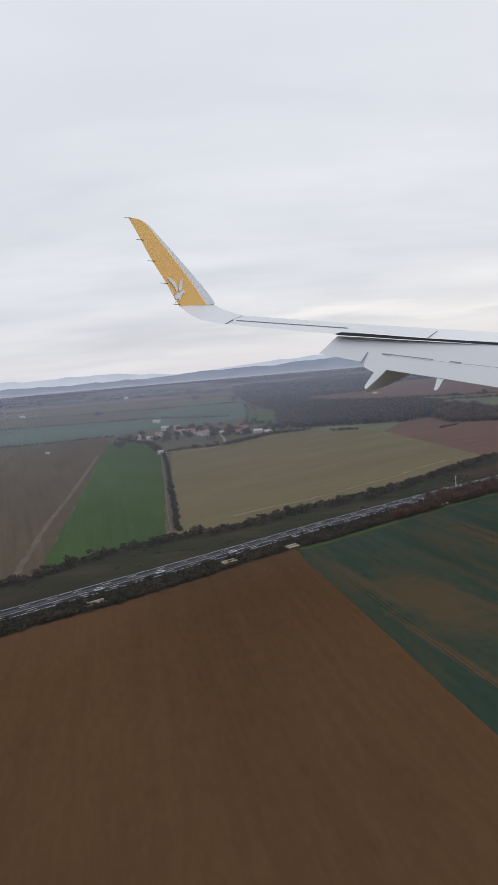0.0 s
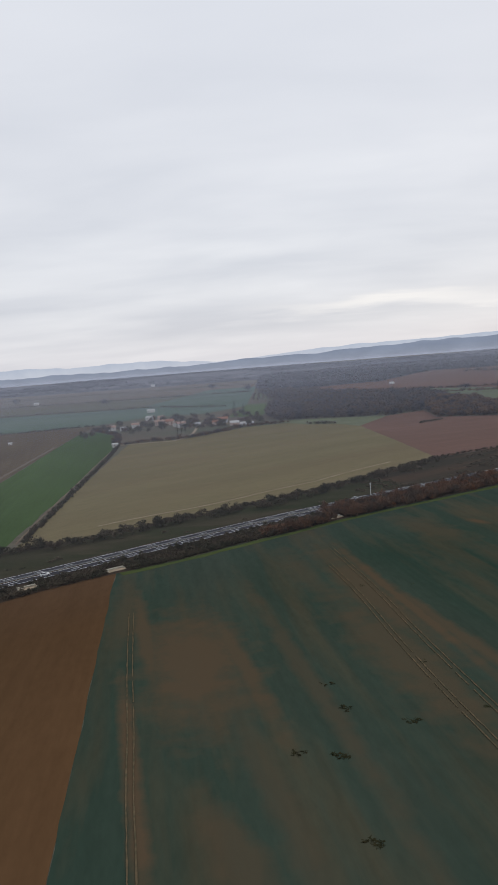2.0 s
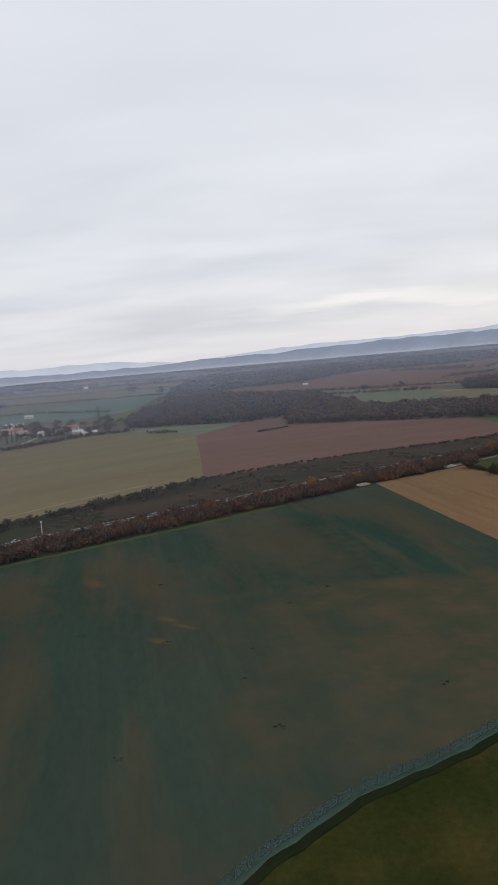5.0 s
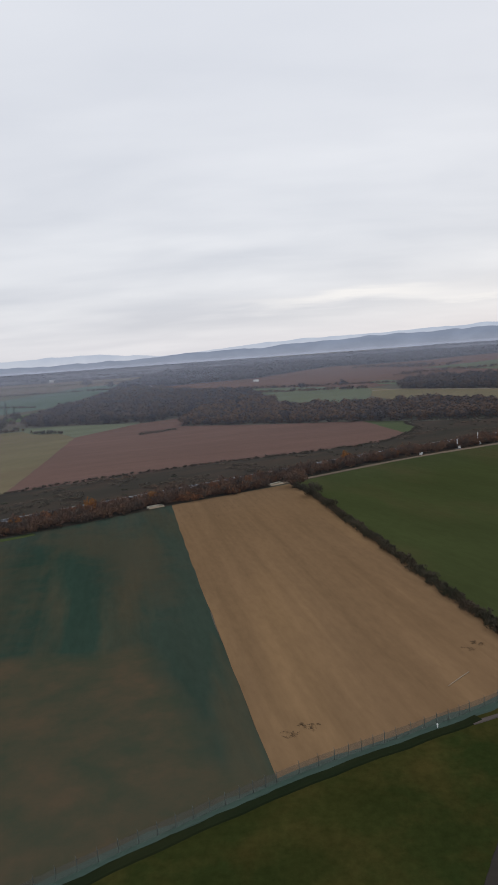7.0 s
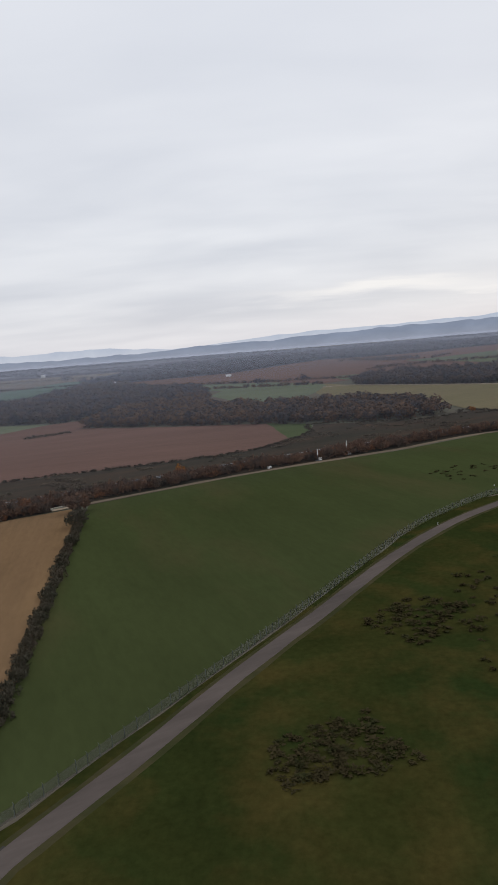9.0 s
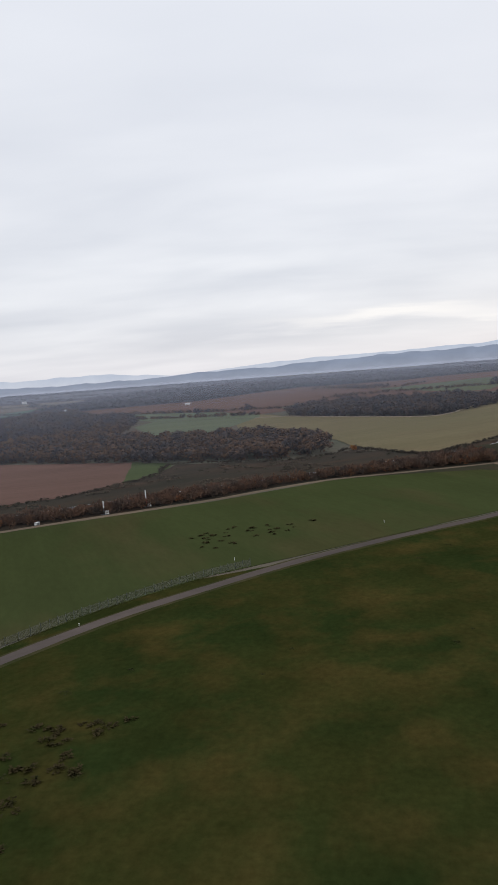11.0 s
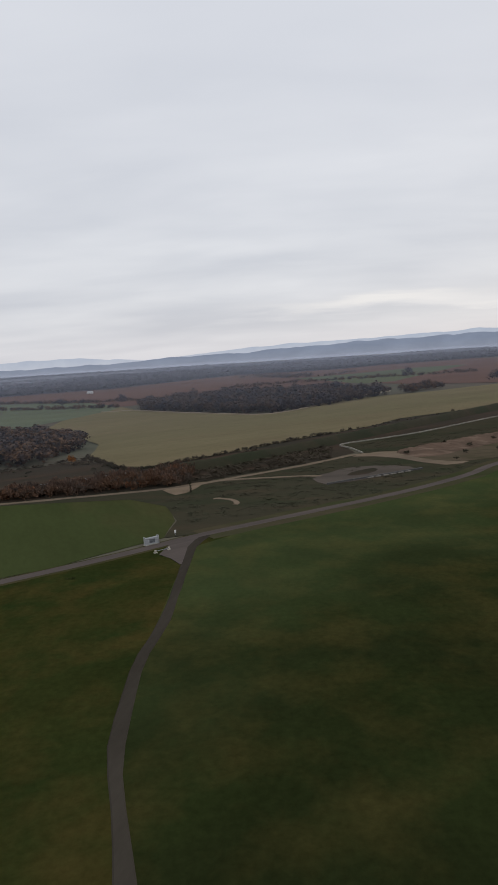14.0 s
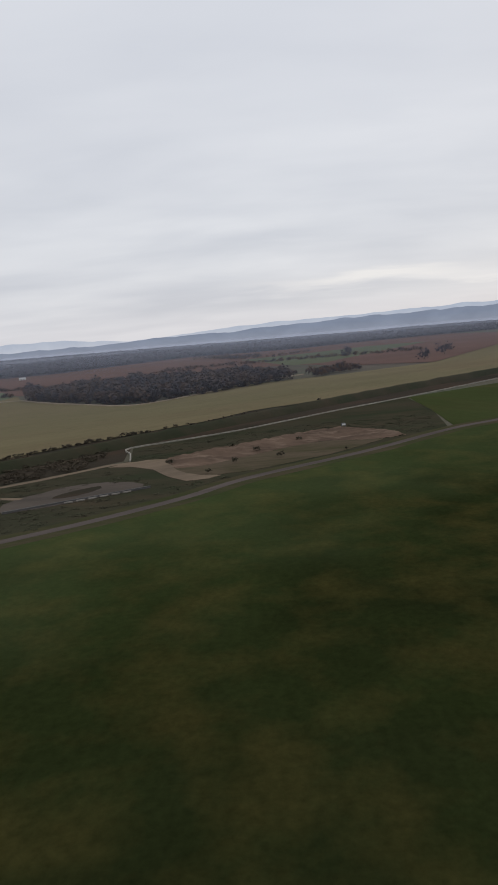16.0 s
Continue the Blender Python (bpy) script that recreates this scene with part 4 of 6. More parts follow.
for a, b in zip(WAY, WAY[1:]):
    run += (b - a).length
    if run >= step_at:
        spots.append((b, math.degrees(math.atan2(b.y - a.y, b.x - a.x)), (b - a).normalized()))
        step_at = run + 7.2
for p, ang, t in spots:
    if -130 < p.x < 130:
        for off in (-2.4, 2.4):
            ob = new("lane_dash", dash_me)
            ob.parent = motorway
            ob.matrix_basis = pose(p.x - t.y * off, p.y + t.x * off, 0.336, 0, 0, ang)

# earth bank that screens the motorway past the sand works
bm = bmesh.new()
profile = ((-10.0, 0.02), (-9.0, 1.2), (-8.0, 2.4), (-7.2, 2.8), (-6.4, 2.5), (-5.2, 0.05))
tail = [p for p in WAY if p.x > 398]
rims = [offset_line(tail, off) for off, _ in profile]
lattice = []
for k in range(len(tail)):
    rise = min(1.0, k / 14)
    lattice.append([bm.verts.new((r[k].x, r[k].y, h * rise * (1 + 0.14 * noise.noise(Vector((r[k].x * 0.12, r[k].y * 0.12, 5)))))) for r, (_, h) in zip(rims, profile)])
for a, b in zip(lattice, lattice[1:]):
    for j in range(len(profile) - 1):
        bm.faces.new((a[j], a[j + 1], b[j + 1], b[j]))
bmesh.ops.recalc_face_normals(bm, faces=bm.faces)
tagged(obj("earth_bank", bm, M_bank, smooth=True), "long bank of dull green-brown grass beside the motorway", "bank", kind="structure")

# crash barrier along the middle: rail and posts
rail = empty("crash_barrier")
tagged(rail, "long galvanised steel crash barrier in the central reserve", "barrier")
bm = bmesh.new()
for a, b in zip(WAY, WAY[1:]):
    for lo, hi, y in ((0.22, 0.34, -0.04), (0.34, 0.46, 0.04)):
        v = [bm.verts.new((q.x, q.y + y, 0.3 + h)) for q, h in ((a, lo), (b, lo), (b, hi), (a, hi))]
        bm.faces.new(v)
part("rail", bm, P_steel, rail)
bm = bmesh.new()
for p in WAY[::2]:
    box(bm, p.x, p.y, 0.45, 0.07, 0.05, 0.36)
tagged(part("posts", bm, P_steel, rail), kind="stuff")

LANE = [(270.9, 233), (272, 236), (275.3, 241.5), (281.8, 252), (290.3, 267), (302, 285.5), (318.5, 312), (333.5, 331.5), (347, 344.5), (366, 360.5), (387, 374.5), (407, 386), (425, 398), (438, 408), (448, 416.5), (466, 428.5), (491, 445.5),
        (510, 462), (522.6, 477), (551, 499), (578, 524), (600, 538), (700, 600), (860, 720)]
road("road", "worn grey-brown airfield perimeter road", LANE, 2.5, 0.140, M_lane, 0.15, "road")
road("road", "dark asphalt road joining the perimeter road", [(271.5, 150), (270.8, 190), (270.4, 212), (270.1, 218), (270, 224), (270.4, 231), (271.6, 235.6), (272.6, 237.6)], 2.4, 0.133, M_dark_asphalt, 0.12, "road")
bm = bmesh.new()
for side in (-1.5, 1.5):
    ribbon(bm, smooth_line(LANE, 4.0), side - 0.32, side + 0.32, 0.112, 0.2, side, 0.3)
tagged(obj("verge", bm, earth("yellowed_verge", (0.058, 0.050, 0.025), (0.038, 0.040, 0.017), 0.2, 0, 0, 1.5)), "yellowed grass verge along the perimeter road", "verge", kind="structure")
bm = bmesh.new()
far_lane = smooth_line([p for p in LANE if p[0] > 440], 4.0)
for side in (-2.5, 2.5):
    ribbon(bm, far_lane, side - 1.5, side + 1.5, 0.116, 0.5, side, 0.4)
tagged(obj("verge", bm, earth("trodden_grass_verge", (0.046, 0.050, 0.024), (0.066, 0.056, 0.034), 0.12, 0, 0, 1.2)), "broad trodden grass verge along the perimeter road", "verge", kind="structure")
road("track", "worn earth track through rough grass", [(236, 176), (250, 200), (257.7, 213.7), (258.8, 215.9), (261.1, 219.8), (262.7, 221.9), (265, 224.2)], 0.9, 0.118, earth("dark_worn_soil", (0.032, 0.029, 0.026), (0.044, 0.038, 0.031), 0.2, 0, 0, 1.5), 0.15, "track", 1.5)
road("track", "pale trodden strip beside the fence", [(266.2, 228.0), (263.9, 225.1), (260.7, 222.9), (257.7, 221.2), (253.5, 219.6)], 0.55, 0.117, M_lane, 0.15, "track", 1.5)
road("track", "pale farm track along the motorway scrub", FARM_TRACK + [(451, 478.5), (472, 494), (488, 508.5), (494, 509)], 1.9, 0.20, M_track, 0.5, "track")
road("track", "pale branch track by the mud pond", [(446.5, 475.8), (452.0, 476.4), (458.0, 476.2), (465.1, 475.7), (471.1, 475.1), (475.4, 473.1)], 1.5, 0.205, M_track, 0.4, "track")
road("footpath", "grey winding path across airfield grass", [(449, 416), (447, 408), (446.8, 391), (446.2, 372), (445, 357), (445.8, 342), (448.6, 328.5), (452, 316), (460, 292), (480, 250)], 1.25, 0.130, earth("dark_trodden_path", (0.040, 0.034, 0.027), (0.050, 0.043, 0.034), 0.08, 0.2, 80, 1.5), 0.4, "path")
road("track", "pale farm lane between fields", [(-41, 560), (-34.5, 470), (-29, 400), (-23, 318), (-19, 277)], 0.55, 0.2, M_track, 0.3, "track")
road("track", "worn earth track at a crop's edge", [(-93, 590), (-91, 563), (-80, 411), (-74.5, 318), (-69.5, 262), (-66.5, 228)], 2.0, 0.2, earth("trodden_soil", (0.150, 0.125, 0.095), (0.120, 0.100, 0.075), 0.05, 0, 0, 1.0), 1.4, "track")
road("road", "pale village lane", [(-42, 572), (-18, 573), (-1, 575), (7, 602), (8, 640), (6.5, 684)], 1.8, 0.2, M_gravel, 0.3)
road("road", "pale village street", [(-86, 712), (-60, 725), (-30, 740), (0, 700), (30, 690), (56, 668)], 2.2, 0.2, M_gravel, 0.3)
road("track", "pale track along a wood's edge", [(352, 800), (378, 796), (400, 763), (440, 713), (467, 690), (496, 731), (522, 785), (560, 836)], 1.5, LAYER[0] + 0.05, M_gravel, 0.3, "track")
road("track", "pale line of worn ground in a meadow", [(4, 297), (10.5, 302), (23.6, 310.5), (36.7, 318), (52.5, 330), (60, 337), (75.2, 349.5), (84, 356), (103.5, 377), (124, 396)], 0.5, 0.2, M_gravel, 0.3, "track")
road("verge", "yellow-green unploughed headland along the hedge", [(24, 233.5), (38.5, 242), (56, 255), (74, 267.5), (87, 277.5), (106, 289.5), (124, 300), (145, 313), (175, 332)], 2.2, 0.165, earth("headland_sward", (0.062, 0.078, 0.026), (0.050, 0.066, 0.026), 0.08, 0, 0, 1.0), 0.9, "verge")
M_ruts = earth("bare_rut_soil", (0.125, 0.092, 0.056), (0.070, 0.064, 0.040), 0.8, 0, 0, 1.5)
for pts in ([(79.2, 230), (83.8, 203), (87.5, 174.3), (90.7, 153.3), (93.5, 137.5), (99, 105)], [(81.1, 246.2), (87.5, 208.8), (91.1, 182.5), (93.3, 167.5), (95.9, 151.2), (99.1, 132.2), (104, 100)],
            [(32.5, 201), (37.3, 171.7), (41.9, 146.1), (44.4, 131.2), (48.0, 112), (51, 94)]):
    line = smooth_line(pts, 1.6)
    bm = bmesh.new()
    for off in (-0.5, 0.5):
        k = 0
        while k < len(line) - 4:
            n = random.randint(3, 9)
            ribbon(bm, line[k:k + n], off - 0.10, off + 0.10, 0.16, 0.14, k)
            k += n - 1 + (0 if random.random() < 0.9 else 1)
    tagged(obj("wheel_tracks", bm, M_ruts), "pale paired tractor ruts in winter wheat", "tracks", kind="structure")

# pale low wall that bounds the sand works
bm = bmesh.new()
wall_line = smooth_line([(491.8, 512), (490, 524), (488, 536), (505, 547), (522, 559.5), (555, 592), (586, 620), (660, 692)], 3.0)
for a, b in zip(wall_line, wall_line[1:]):
    c, ang = (a + b) / 2, math.degrees(math.atan2(b.y - a.y, b.x - a.x))
    box(bm, c.x, c.y, 0.26, (b - a).length + 0.12, 0.28, 0.42, 0, ang)
tagged(obj("boundary_wall", bm, plain("lichened_concrete", (0.30, 0.275, 0.23), 0.9, 0, 0.35, 1.2)), "long low pale concrete wall beside rough grass", "wall", kind="structure")

# sand works: a shallow pit under a long eroded bank of bare sand
PIT_FOOT = [(502.4, 502.9), (505.4, 495.5), (512.8, 497), (521.3, 504.5), (528.7, 510.5), (538.4, 518.5), (546, 520), (552, 516.5), (558, 516.5)]
PIT_TOP = [(501, 508), (508.5, 513), (517.5, 519.8), (526.3, 527), (536.5, 534.4), (544.6, 537.8), (550, 538.6), (556, 533), (560.5, 526.5), (565, 519)]
field("trampled green-brown floor of a shallow sand pit", PIT_FOOT + [(557.5, 514.5), (542.1, 498.5), (532.1, 491.5), (522.9, 485.5), (514.6, 483), (506.7, 488.5)],
      earth("pit_floor", (0.082, 0.066, 0.044), (0.100, 0.078, 0.056), 0.07, 0, 0, 0.8, c=(0.056, 0.053, 0.030), c_at=0.55), 0.8, "pit_floor", 0.17)
field("pale sandy fan where the track enters the pit", [(487.4, 505), (490.3, 508.5), (496.5, 512), (502, 511), (503, 503), (505.5, 494), (508, 488.5), (511.5, 485), (516.5, 482.5), (513.5, 479.3), (509, 478.8), (504.7, 485.5), (499.6, 496.5), (493.7, 503)],
      M_track, 0.5, name="sand_fan", z=0.19)


def line_gap(p, line):
    """Distance of many points from a line."""
    best = np.full(len(p), 1e9)
    for a, b in zip(line, line[1:]):
        a, b = np.array(a[:2]), np.array(b[:2])
        k = np.clip(((p - a) @ (b - a)) / ((b - a) @ (b - a)), 0, 1)
        best = np.minimum(best, np.hypot(*(p - a - k[:, None] * (b - a)).T))
    return best


bank_foot, bank_top = smooth_line(PIT_TOP[:1] + PIT_FOOT + PIT_TOP[-1:], 2.0), smooth_line(PIT_TOP, 2.0)
bank_poly = [(p.x, p.y) for p in bank_foot] + [(p.x, p.y) for p in reversed(bank_top)]
bm = bmesh.new()
grid = {}
cells = [(i, j) for i in range(162) for j in range(118)]
spots = np.array(cells) * 0.42 + (499, 492)
within = inside(bank_poly, spots[:, 0], spots[:, 1])
for (i, j), (px, py), ok, low_gap, high_gap in zip(cells, spots, within, line_gap(spots, bank_foot), line_gap(spots, bank_top)):
    if ok:
        rise = low_gap / (low_gap + high_gap + 0.01)
        gully = noise.fractal(Vector(((px + py * 0.4) * 0.42, (py - px * 0.8) * 0.12, 2)), 0.7, 2.1, 5)
        face = min(1.0, high_gap / 1.3) * min(1.0, rise * 1.35) ** 0.9
        grid[i, j] = bm.verts.new((px, py, 0.06 + max(0.0, face * (1.2 + (0.75 - 0.5 * rise) * gully))))
for (i, j), v in list(grid.items()):
    if all(k in grid for k in ((i + 1, j), (i + 1, j + 1), (i, j + 1))):
        bm.faces.new((v, grid[i + 1, j], grid[i + 1, j + 1], grid[i, j + 1]))
tagged(obj("sand_bank", bm, M_sand, smooth=True), "long eroded bank of bare pinkish-brown sand", "sand bank", kind="structure")
field("grey-brown mud flat of a drained pond", [(473.3, 464.5), (475.5, 460.2), (481, 462.5), (488, 466.5), (495, 470.5), (500.5, 474.5), (500, 479.5), (496.5, 483), (491, 484.8), (485.5, 484.4), (481.4, 482.6), (478, 478), (475.2, 475.2), (472.9, 469.3)], earth("pale_dried_mud", (0.102, 0.085, 0.071), (0.078, 0.067, 0.057), 0.08, 0.0, 0, 0.8), 0.6, name="mud_flat", z=0.175)
field("grassy hump inside a drained pond", [(481.9, 472.8), (483.3, 475.8), (485.8, 478.4), (488.3, 480.4), (490.3, 481.2), (491, 478.6), (489.6, 475.4), (487.2, 472.6), (484.3, 470.9), (482.2, 471.2)], M_scrubland, 0.5, name="hump", z=0.182)
field("bare sand fan where a track bends", [(435, 466.5), (436.6, 469.5), (438.9, 472), (442.3, 474.8), (445, 475.5), (443.4, 467.5), (441.2, 461.1), (439.0, 458.9), (436.7, 462.5)], earth("pale_sandy_track", (0.20, 0.15, 0.105), (0.15, 0.115, 0.08), 0.1, 0, 0, 1.0), 0.4, name="sand_fan", z=0.181)
road("sand_patch", "curved pale patch of bare sand", [(448.5, 451.5), (450.5, 450.6), (452.9, 448.2), (453.9, 445.3), (453.5, 442.6)], 1.1, 0.18, M_track, 0.5, "sand", 1.0)
bm = bmesh.new()
for k in range(8):
    f = (k + 0.5) / 8
    box(bm, 475.5 + 26.5 * f, 460.3 + 14.6 * f, 0.30, 3.7, 0.3, 0.5, 0.03, 28.9)
tagged(obj("retaining_wall", bm, plain("dark_wall_concrete", (0.09, 0.085, 0.08), 0.9, 0, 0.3, 1.0)), "dark low retaining wall beside the mud flat", "wall", kind="structure")
P_block = plain("dirty_concrete_block", (0.22, 0.20, 0.17), 0.9, 0, 0.35, 1.2)
for f in (0.42, 0.5, 0.58, 0.66, 0.74, 0.82):
    tagged(obj("concrete_block", boxed(475.8 + 26.5 * f, 459.6 + 14.6 * f, 0.28, 1.7, 0.45, 0.26, 0.04, 28.9), P_block), "pale concrete block lying along a dark wall", "block", "blocks along the wall")
for x, y in CULVERTS:
    head = empty("culvert_head", pose(x, y, 0, 0, 0, 35))
    tagged(head, "pale concrete culvert head with a gravel apron in a hedge", "culvert", "culvert heads")
    part("parapet", boxed(0, 1.0, 0.32, 4.6, 0.4, 0.5, 0.05), P_concrete, head)
    part("coping", boxed(0, 1.0, 0.61, 4.9, 0.55, 0.1, 0.03), P_concrete, head)
    part("apron", boxed(0, -0.15, 0.20, 5.2, 1.9, 0.12, 0.03), M_gravel, head, "pale gravel apron")
    for sx in (-2.4, 2.4):
        part("wing_wall", boxed(sx, 0.2, 0.28, 0.25, 1.3, 0.42, 0.04), P_concrete, head)


# ---- trees that stand alone ----
F_conifer = foliage_mat("dark_conifer", [(0.016, 0.026, 0.014), (0.024, 0.034, 0.018)], 0.8)
M_bark = plain("grey_bark", (0.085, 0.068, 0.052), 0.95, 0, 0.4, 2.0)


def tree(x, y, h, crown, label, spread=0.8, pieces=620, leaf=0.10, name="tree", lean=0.0):
    t = empty(name, pose(x, y, 0))
    tagged(t, label, "tree")
    bm = bmesh.new()
    knots = [Vector((0, 0, 0)), Vector((0.02 * h + lean, 0.01 * h, 0.22 * h)), Vector((-0.01 * h + lean, 0.02 * h, 0.5 * h)), Vector((0.02 * h, 0, 0.8 * h))]
    for k in range(3):
        rod(bm, knots[k], knots[k + 1], 0.035 * h * (1 - 0.28 * k), 0.035 * h * (0.72 - 0.28 * k), 7)
    for k in range(9):
        a = k * 2.4
        start = knots[1].lerp(knots[3], 0.1 + 0.1 * k)
        rod(bm, start, start + Vector((math.cos(a) * 0.3 * h * spread, math.sin(a) * 0.3 * h * spread, 0.2 * h)), 0.012 * h, 0.004 * h, 5)
    part("trunk", bm, M_bark, t)
    own = np.random.default_rng(int(abs(x * 7 + y * 13)))
    mass("crown", "", "", np.array([(0.0, 0.0)]), [h * spread], [h * 1.05], crown, own, pieces=pieces, kinds=1, blobs=14, leaf=leaf, wisp=0.5, z=0.08 * h, parent=t)
    return t


def spire(x, y, h, label, width=0.22, name="cypress"):
    t = empty(name, pose(x, y, 0))
    tagged(t, label, "tree")
    part("trunk", rod(bmesh.new(), (0, 0, 0), (0, 0, h * 0.6), 0.03 * h, 0.015 * h, 7), M_bark, t)
    own = np.random.default_rng(int(abs(x * 3 + y * 5)))
    n = 420
    z = own.random(n) ** 1.25
    r = (1 - z) ** 0.8 * width * h * own.uniform(0.5, 1.1, n) * np.minimum(1, z * 9 + 0.25)
    a = own.uniform(0, 2 * np.pi, n)
    p = np.stack([np.cos(a) * r, np.sin(a) * r, h * (0.05 + 0.95 * z)], 1)
    bm = bmesh.new()
    for q in p:
        out = Vector((q[0], q[1], 0)).normalized() if q[0] or q[1] else Vector((1, 0, 0))
        side = Vector((-out.y, out.x, 0))
        s = 0.05 * h * own.uniform(0.6, 1.3)
        c = Vector(q)
        bm.faces.new([bm.verts.new(v) for v in (c - side * s * 0.5, c + side * s * 0.5, c + out * s * 0.8 + Vector((0, 0, s * own.uniform(-0.4, 0.8))))])
    part("crown", bm, F_conifer, t)
    return t


tree(247.2, 371.0, 5.6, F_russet, "broad rust-brown tree at the corner of a stubble field", 1.15, 900)
tree(250.8, 354, 4.6, F_hedge, "leafless tree in a field hedge", 1.0)
tree(253.6, 336, 3.2, F_hedge, "small leafless tree in a field hedge", 0.9)
for x, y, h in ((186.5, 351.5, 5.2), (203.5, 360, 4.4), (168, 340, 3.8), (270, 415, 4.4), (396.5, 530, 3.4)):
    tree(x, y, h, F_orange, "small tree in orange autumn leaf among brown scrub", 0.85)
for x, y, h in ((152, 332, 4.4), (131, 320, 4.2), (222, 370, 4.4), (232, 376, 4.2)):
    tree(x, y, h, F_rust, "small rust-brown tree among scrub", 0.85)
spire(442.4, 460.5, 3.4, "lone thin dark cypress in rough grass", 0.10)
for x, y, h in ((36, 776, 15), (45, 768, 12), (-6, 640, 8), (-3, 642, 9), (0, 643, 8)):
    spire(x, y, h, "dark conifer beside village houses", 0.22 if h > 10 else 0.12, name="conifer")
vt = np.random.default_rng(21)
for k in range(84):
    x = vt.uniform(-85, 62)
    y = vt.uniform(655, 800) - abs(x) * 0.15
    tree(round(x, 1), round(y, 1), vt.uniform(4, 7.5), (F_bare, F_hedge, F_hedge)[k % 3], "leafless garden tree in the village", 0.9, 220, 0.15)
for x, y, h in ((-330, 905, 12), (-260, 830, 11), (-30, 1480, 16), (-180, 1200, 13), (300, 900, 9), (436, 905, 10), (345, 925, 8), (660, 905, 10), (690, 960, 12), (620, 1060, 12), (40, 1300, 13), (-420, 1500, 14)):
    tree(x, y, h, F_far if y > 880 else F_bare, "round leafless tree standing in farmland", 1.0, 150, 0.15)
for x, y, s in ((503.2, 500.5, 0.9), (518.5, 517.0, 1.1), (524.6, 510.5, 0.9), (530.5, 499.6, 0.9), (519.5, 496.0, 0.9), (513.5, 484.9, 0.7), (546.5, 502.0, 0.5), (536.2, 523.5, 0.8)):
    own = np.random.default_rng(int(x * 10))
    b = empty("bush", pose(x, y, 0.5))
    tagged(b, "dark scrubby bush on bare sand", "bush", "bushes on the sand")
    mass("leaves", "", "", np.array([(0.0, 0.0)]), [s * 2.0], [s * 1.6], F_hedge, own, pieces=150, kinds=1, blobs=8, leaf=0.16, parent=b)
    bm = bmesh.new()
    for a in range(5):
        rod(bm, (0, 0, 0), (math.cos(a * 1.3) * 0.4 * s, math.sin(a * 1.3) * 0.4 * s, 0.9 * s), 0.04 * s, 0.015 * s, 5)
    part("stems", bm, M_bark, b)

# orchard in rows, and loose tufts in the fields
field("pale orchard plot with rows of small trees", [(55, 1180), (92, 1230), (80, 1016), (50, 1021)], M_pale)
rows = np.array([(52 + 6.5 * i + 0.02 * j, 1022 + 15 * j) for i in range(5) for j in range(12)])
grow("rows of small bare orchard trees", "orchard", rows, 3.0, 4.0, F_bare, 0.9, name="orchard", pieces=40)
tufts = np.concatenate([scatter([(60, 200), (120, 250), (200, 300), (220, 220), (150, 160), (95, 120)], 16, rng, 0.35), scatter([(300, 250), (420, 330), (440, 400), (380, 365), (330, 325)], 13, rng, 0.4)])
grow("small dark tufts of rank grass", "grass", tufts, 0.6, 1.7, foliage_mat("dark_tuft", [(0.028, 0.034, 0.014), (0.042, 0.036, 0.018)], 0.5), 0.18, name="grass_tufts", pieces=30, leaf=0.2)
rank = np.concatenate([scatter([(293, 251), (295, 243), (305, 245), (308, 247), (304, 257), (299, 254)], 0.9, rng, 0.45), scatter([(307, 282), (314, 271), (324, 285), (316, 291)], 1.0, rng, 0.4), scatter([(318, 262), (338, 275), (345, 300), (325, 300)], 1.6, rng, 0.3), scatter([(344, 372), (372, 392), (366, 404), (340, 388)], 2.4, rng, 0.35)])
grow("brown rank weeds in grass", "weeds", rank, 0.8, 1.7, foliage_mat("rank_weeds", [(0.040, 0.034, 0.016), (0.050, 0.040, 0.020), (0.034, 0.035, 0.015)], 0.5), 0.3, name="weeds", pieces=60, leaf=0.30)

rough = scatter([(438, 450), (446, 424), (492, 450), (520, 480), (575, 530), (580, 566), (560, 560), (522, 558), (492, 534), (492, 512), (470, 492), (440, 466)], 1.9, rng, 0.5)
for clear in (bank_poly, [(500, 514), (550, 546), (568, 520), (556, 509), (542, 496), (523, 483), (510, 476), (486, 503)], [(472, 471), (489, 482), (505, 476), (476, 459)], [(446, 442), (446, 450), (456, 450), (456, 442)], [(500, 514), (500, 480), (520, 480), (536, 498), (532, 503), (514, 487), (508, 512)]):
    rough = rough[~inside(clear, rough[:, 0], rough[:, 1])]
grow("low dark brush on rough ground by the sand works", "scrub", rough, 1.6, 3.4, F_brush, 0.10, name="brush", pieces=90, leaf=0.15, blobs=5)

blots = np.array([(x + dx, y + dy) for x, y in ((72.2, 158), (74.5, 149.1), (83.3, 144), (72.4, 135.5), (66.5, 137.2), (74.2, 117)) for dx, dy in ((0, 0), (0.9, 0.5), (-0.6, 1.0))])
grow("dark wet tufts in winter wheat", "grass", blots, 0.7, 1.5, foliage_mat("wet_tuft", [(0.022, 0.026, 0.014), (0.034, 0.030, 0.016)], 0.5), 0.14, name="grass_tufts", pieces=60, leaf=0.32)
scars = np.array([(x + dx, y + dy) for x, y in ((233, 220.4), (235.3, 221.6), (259.6, 239.6), (261.4, 241)) for dx, dy in ((0, 0), (0.7, 0.3), (-0.5, 0.6), (0.3, -0.5))])
grow("dark brown trampled stubble", "stubble", scars, 0.6, 1.2, foliage_mat("trampled_stubble", [(0.085, 0.055, 0.032), (0.11, 0.072, 0.042)], 0.5), 0.12, name="stubble", pieces=60, leaf=0.34)
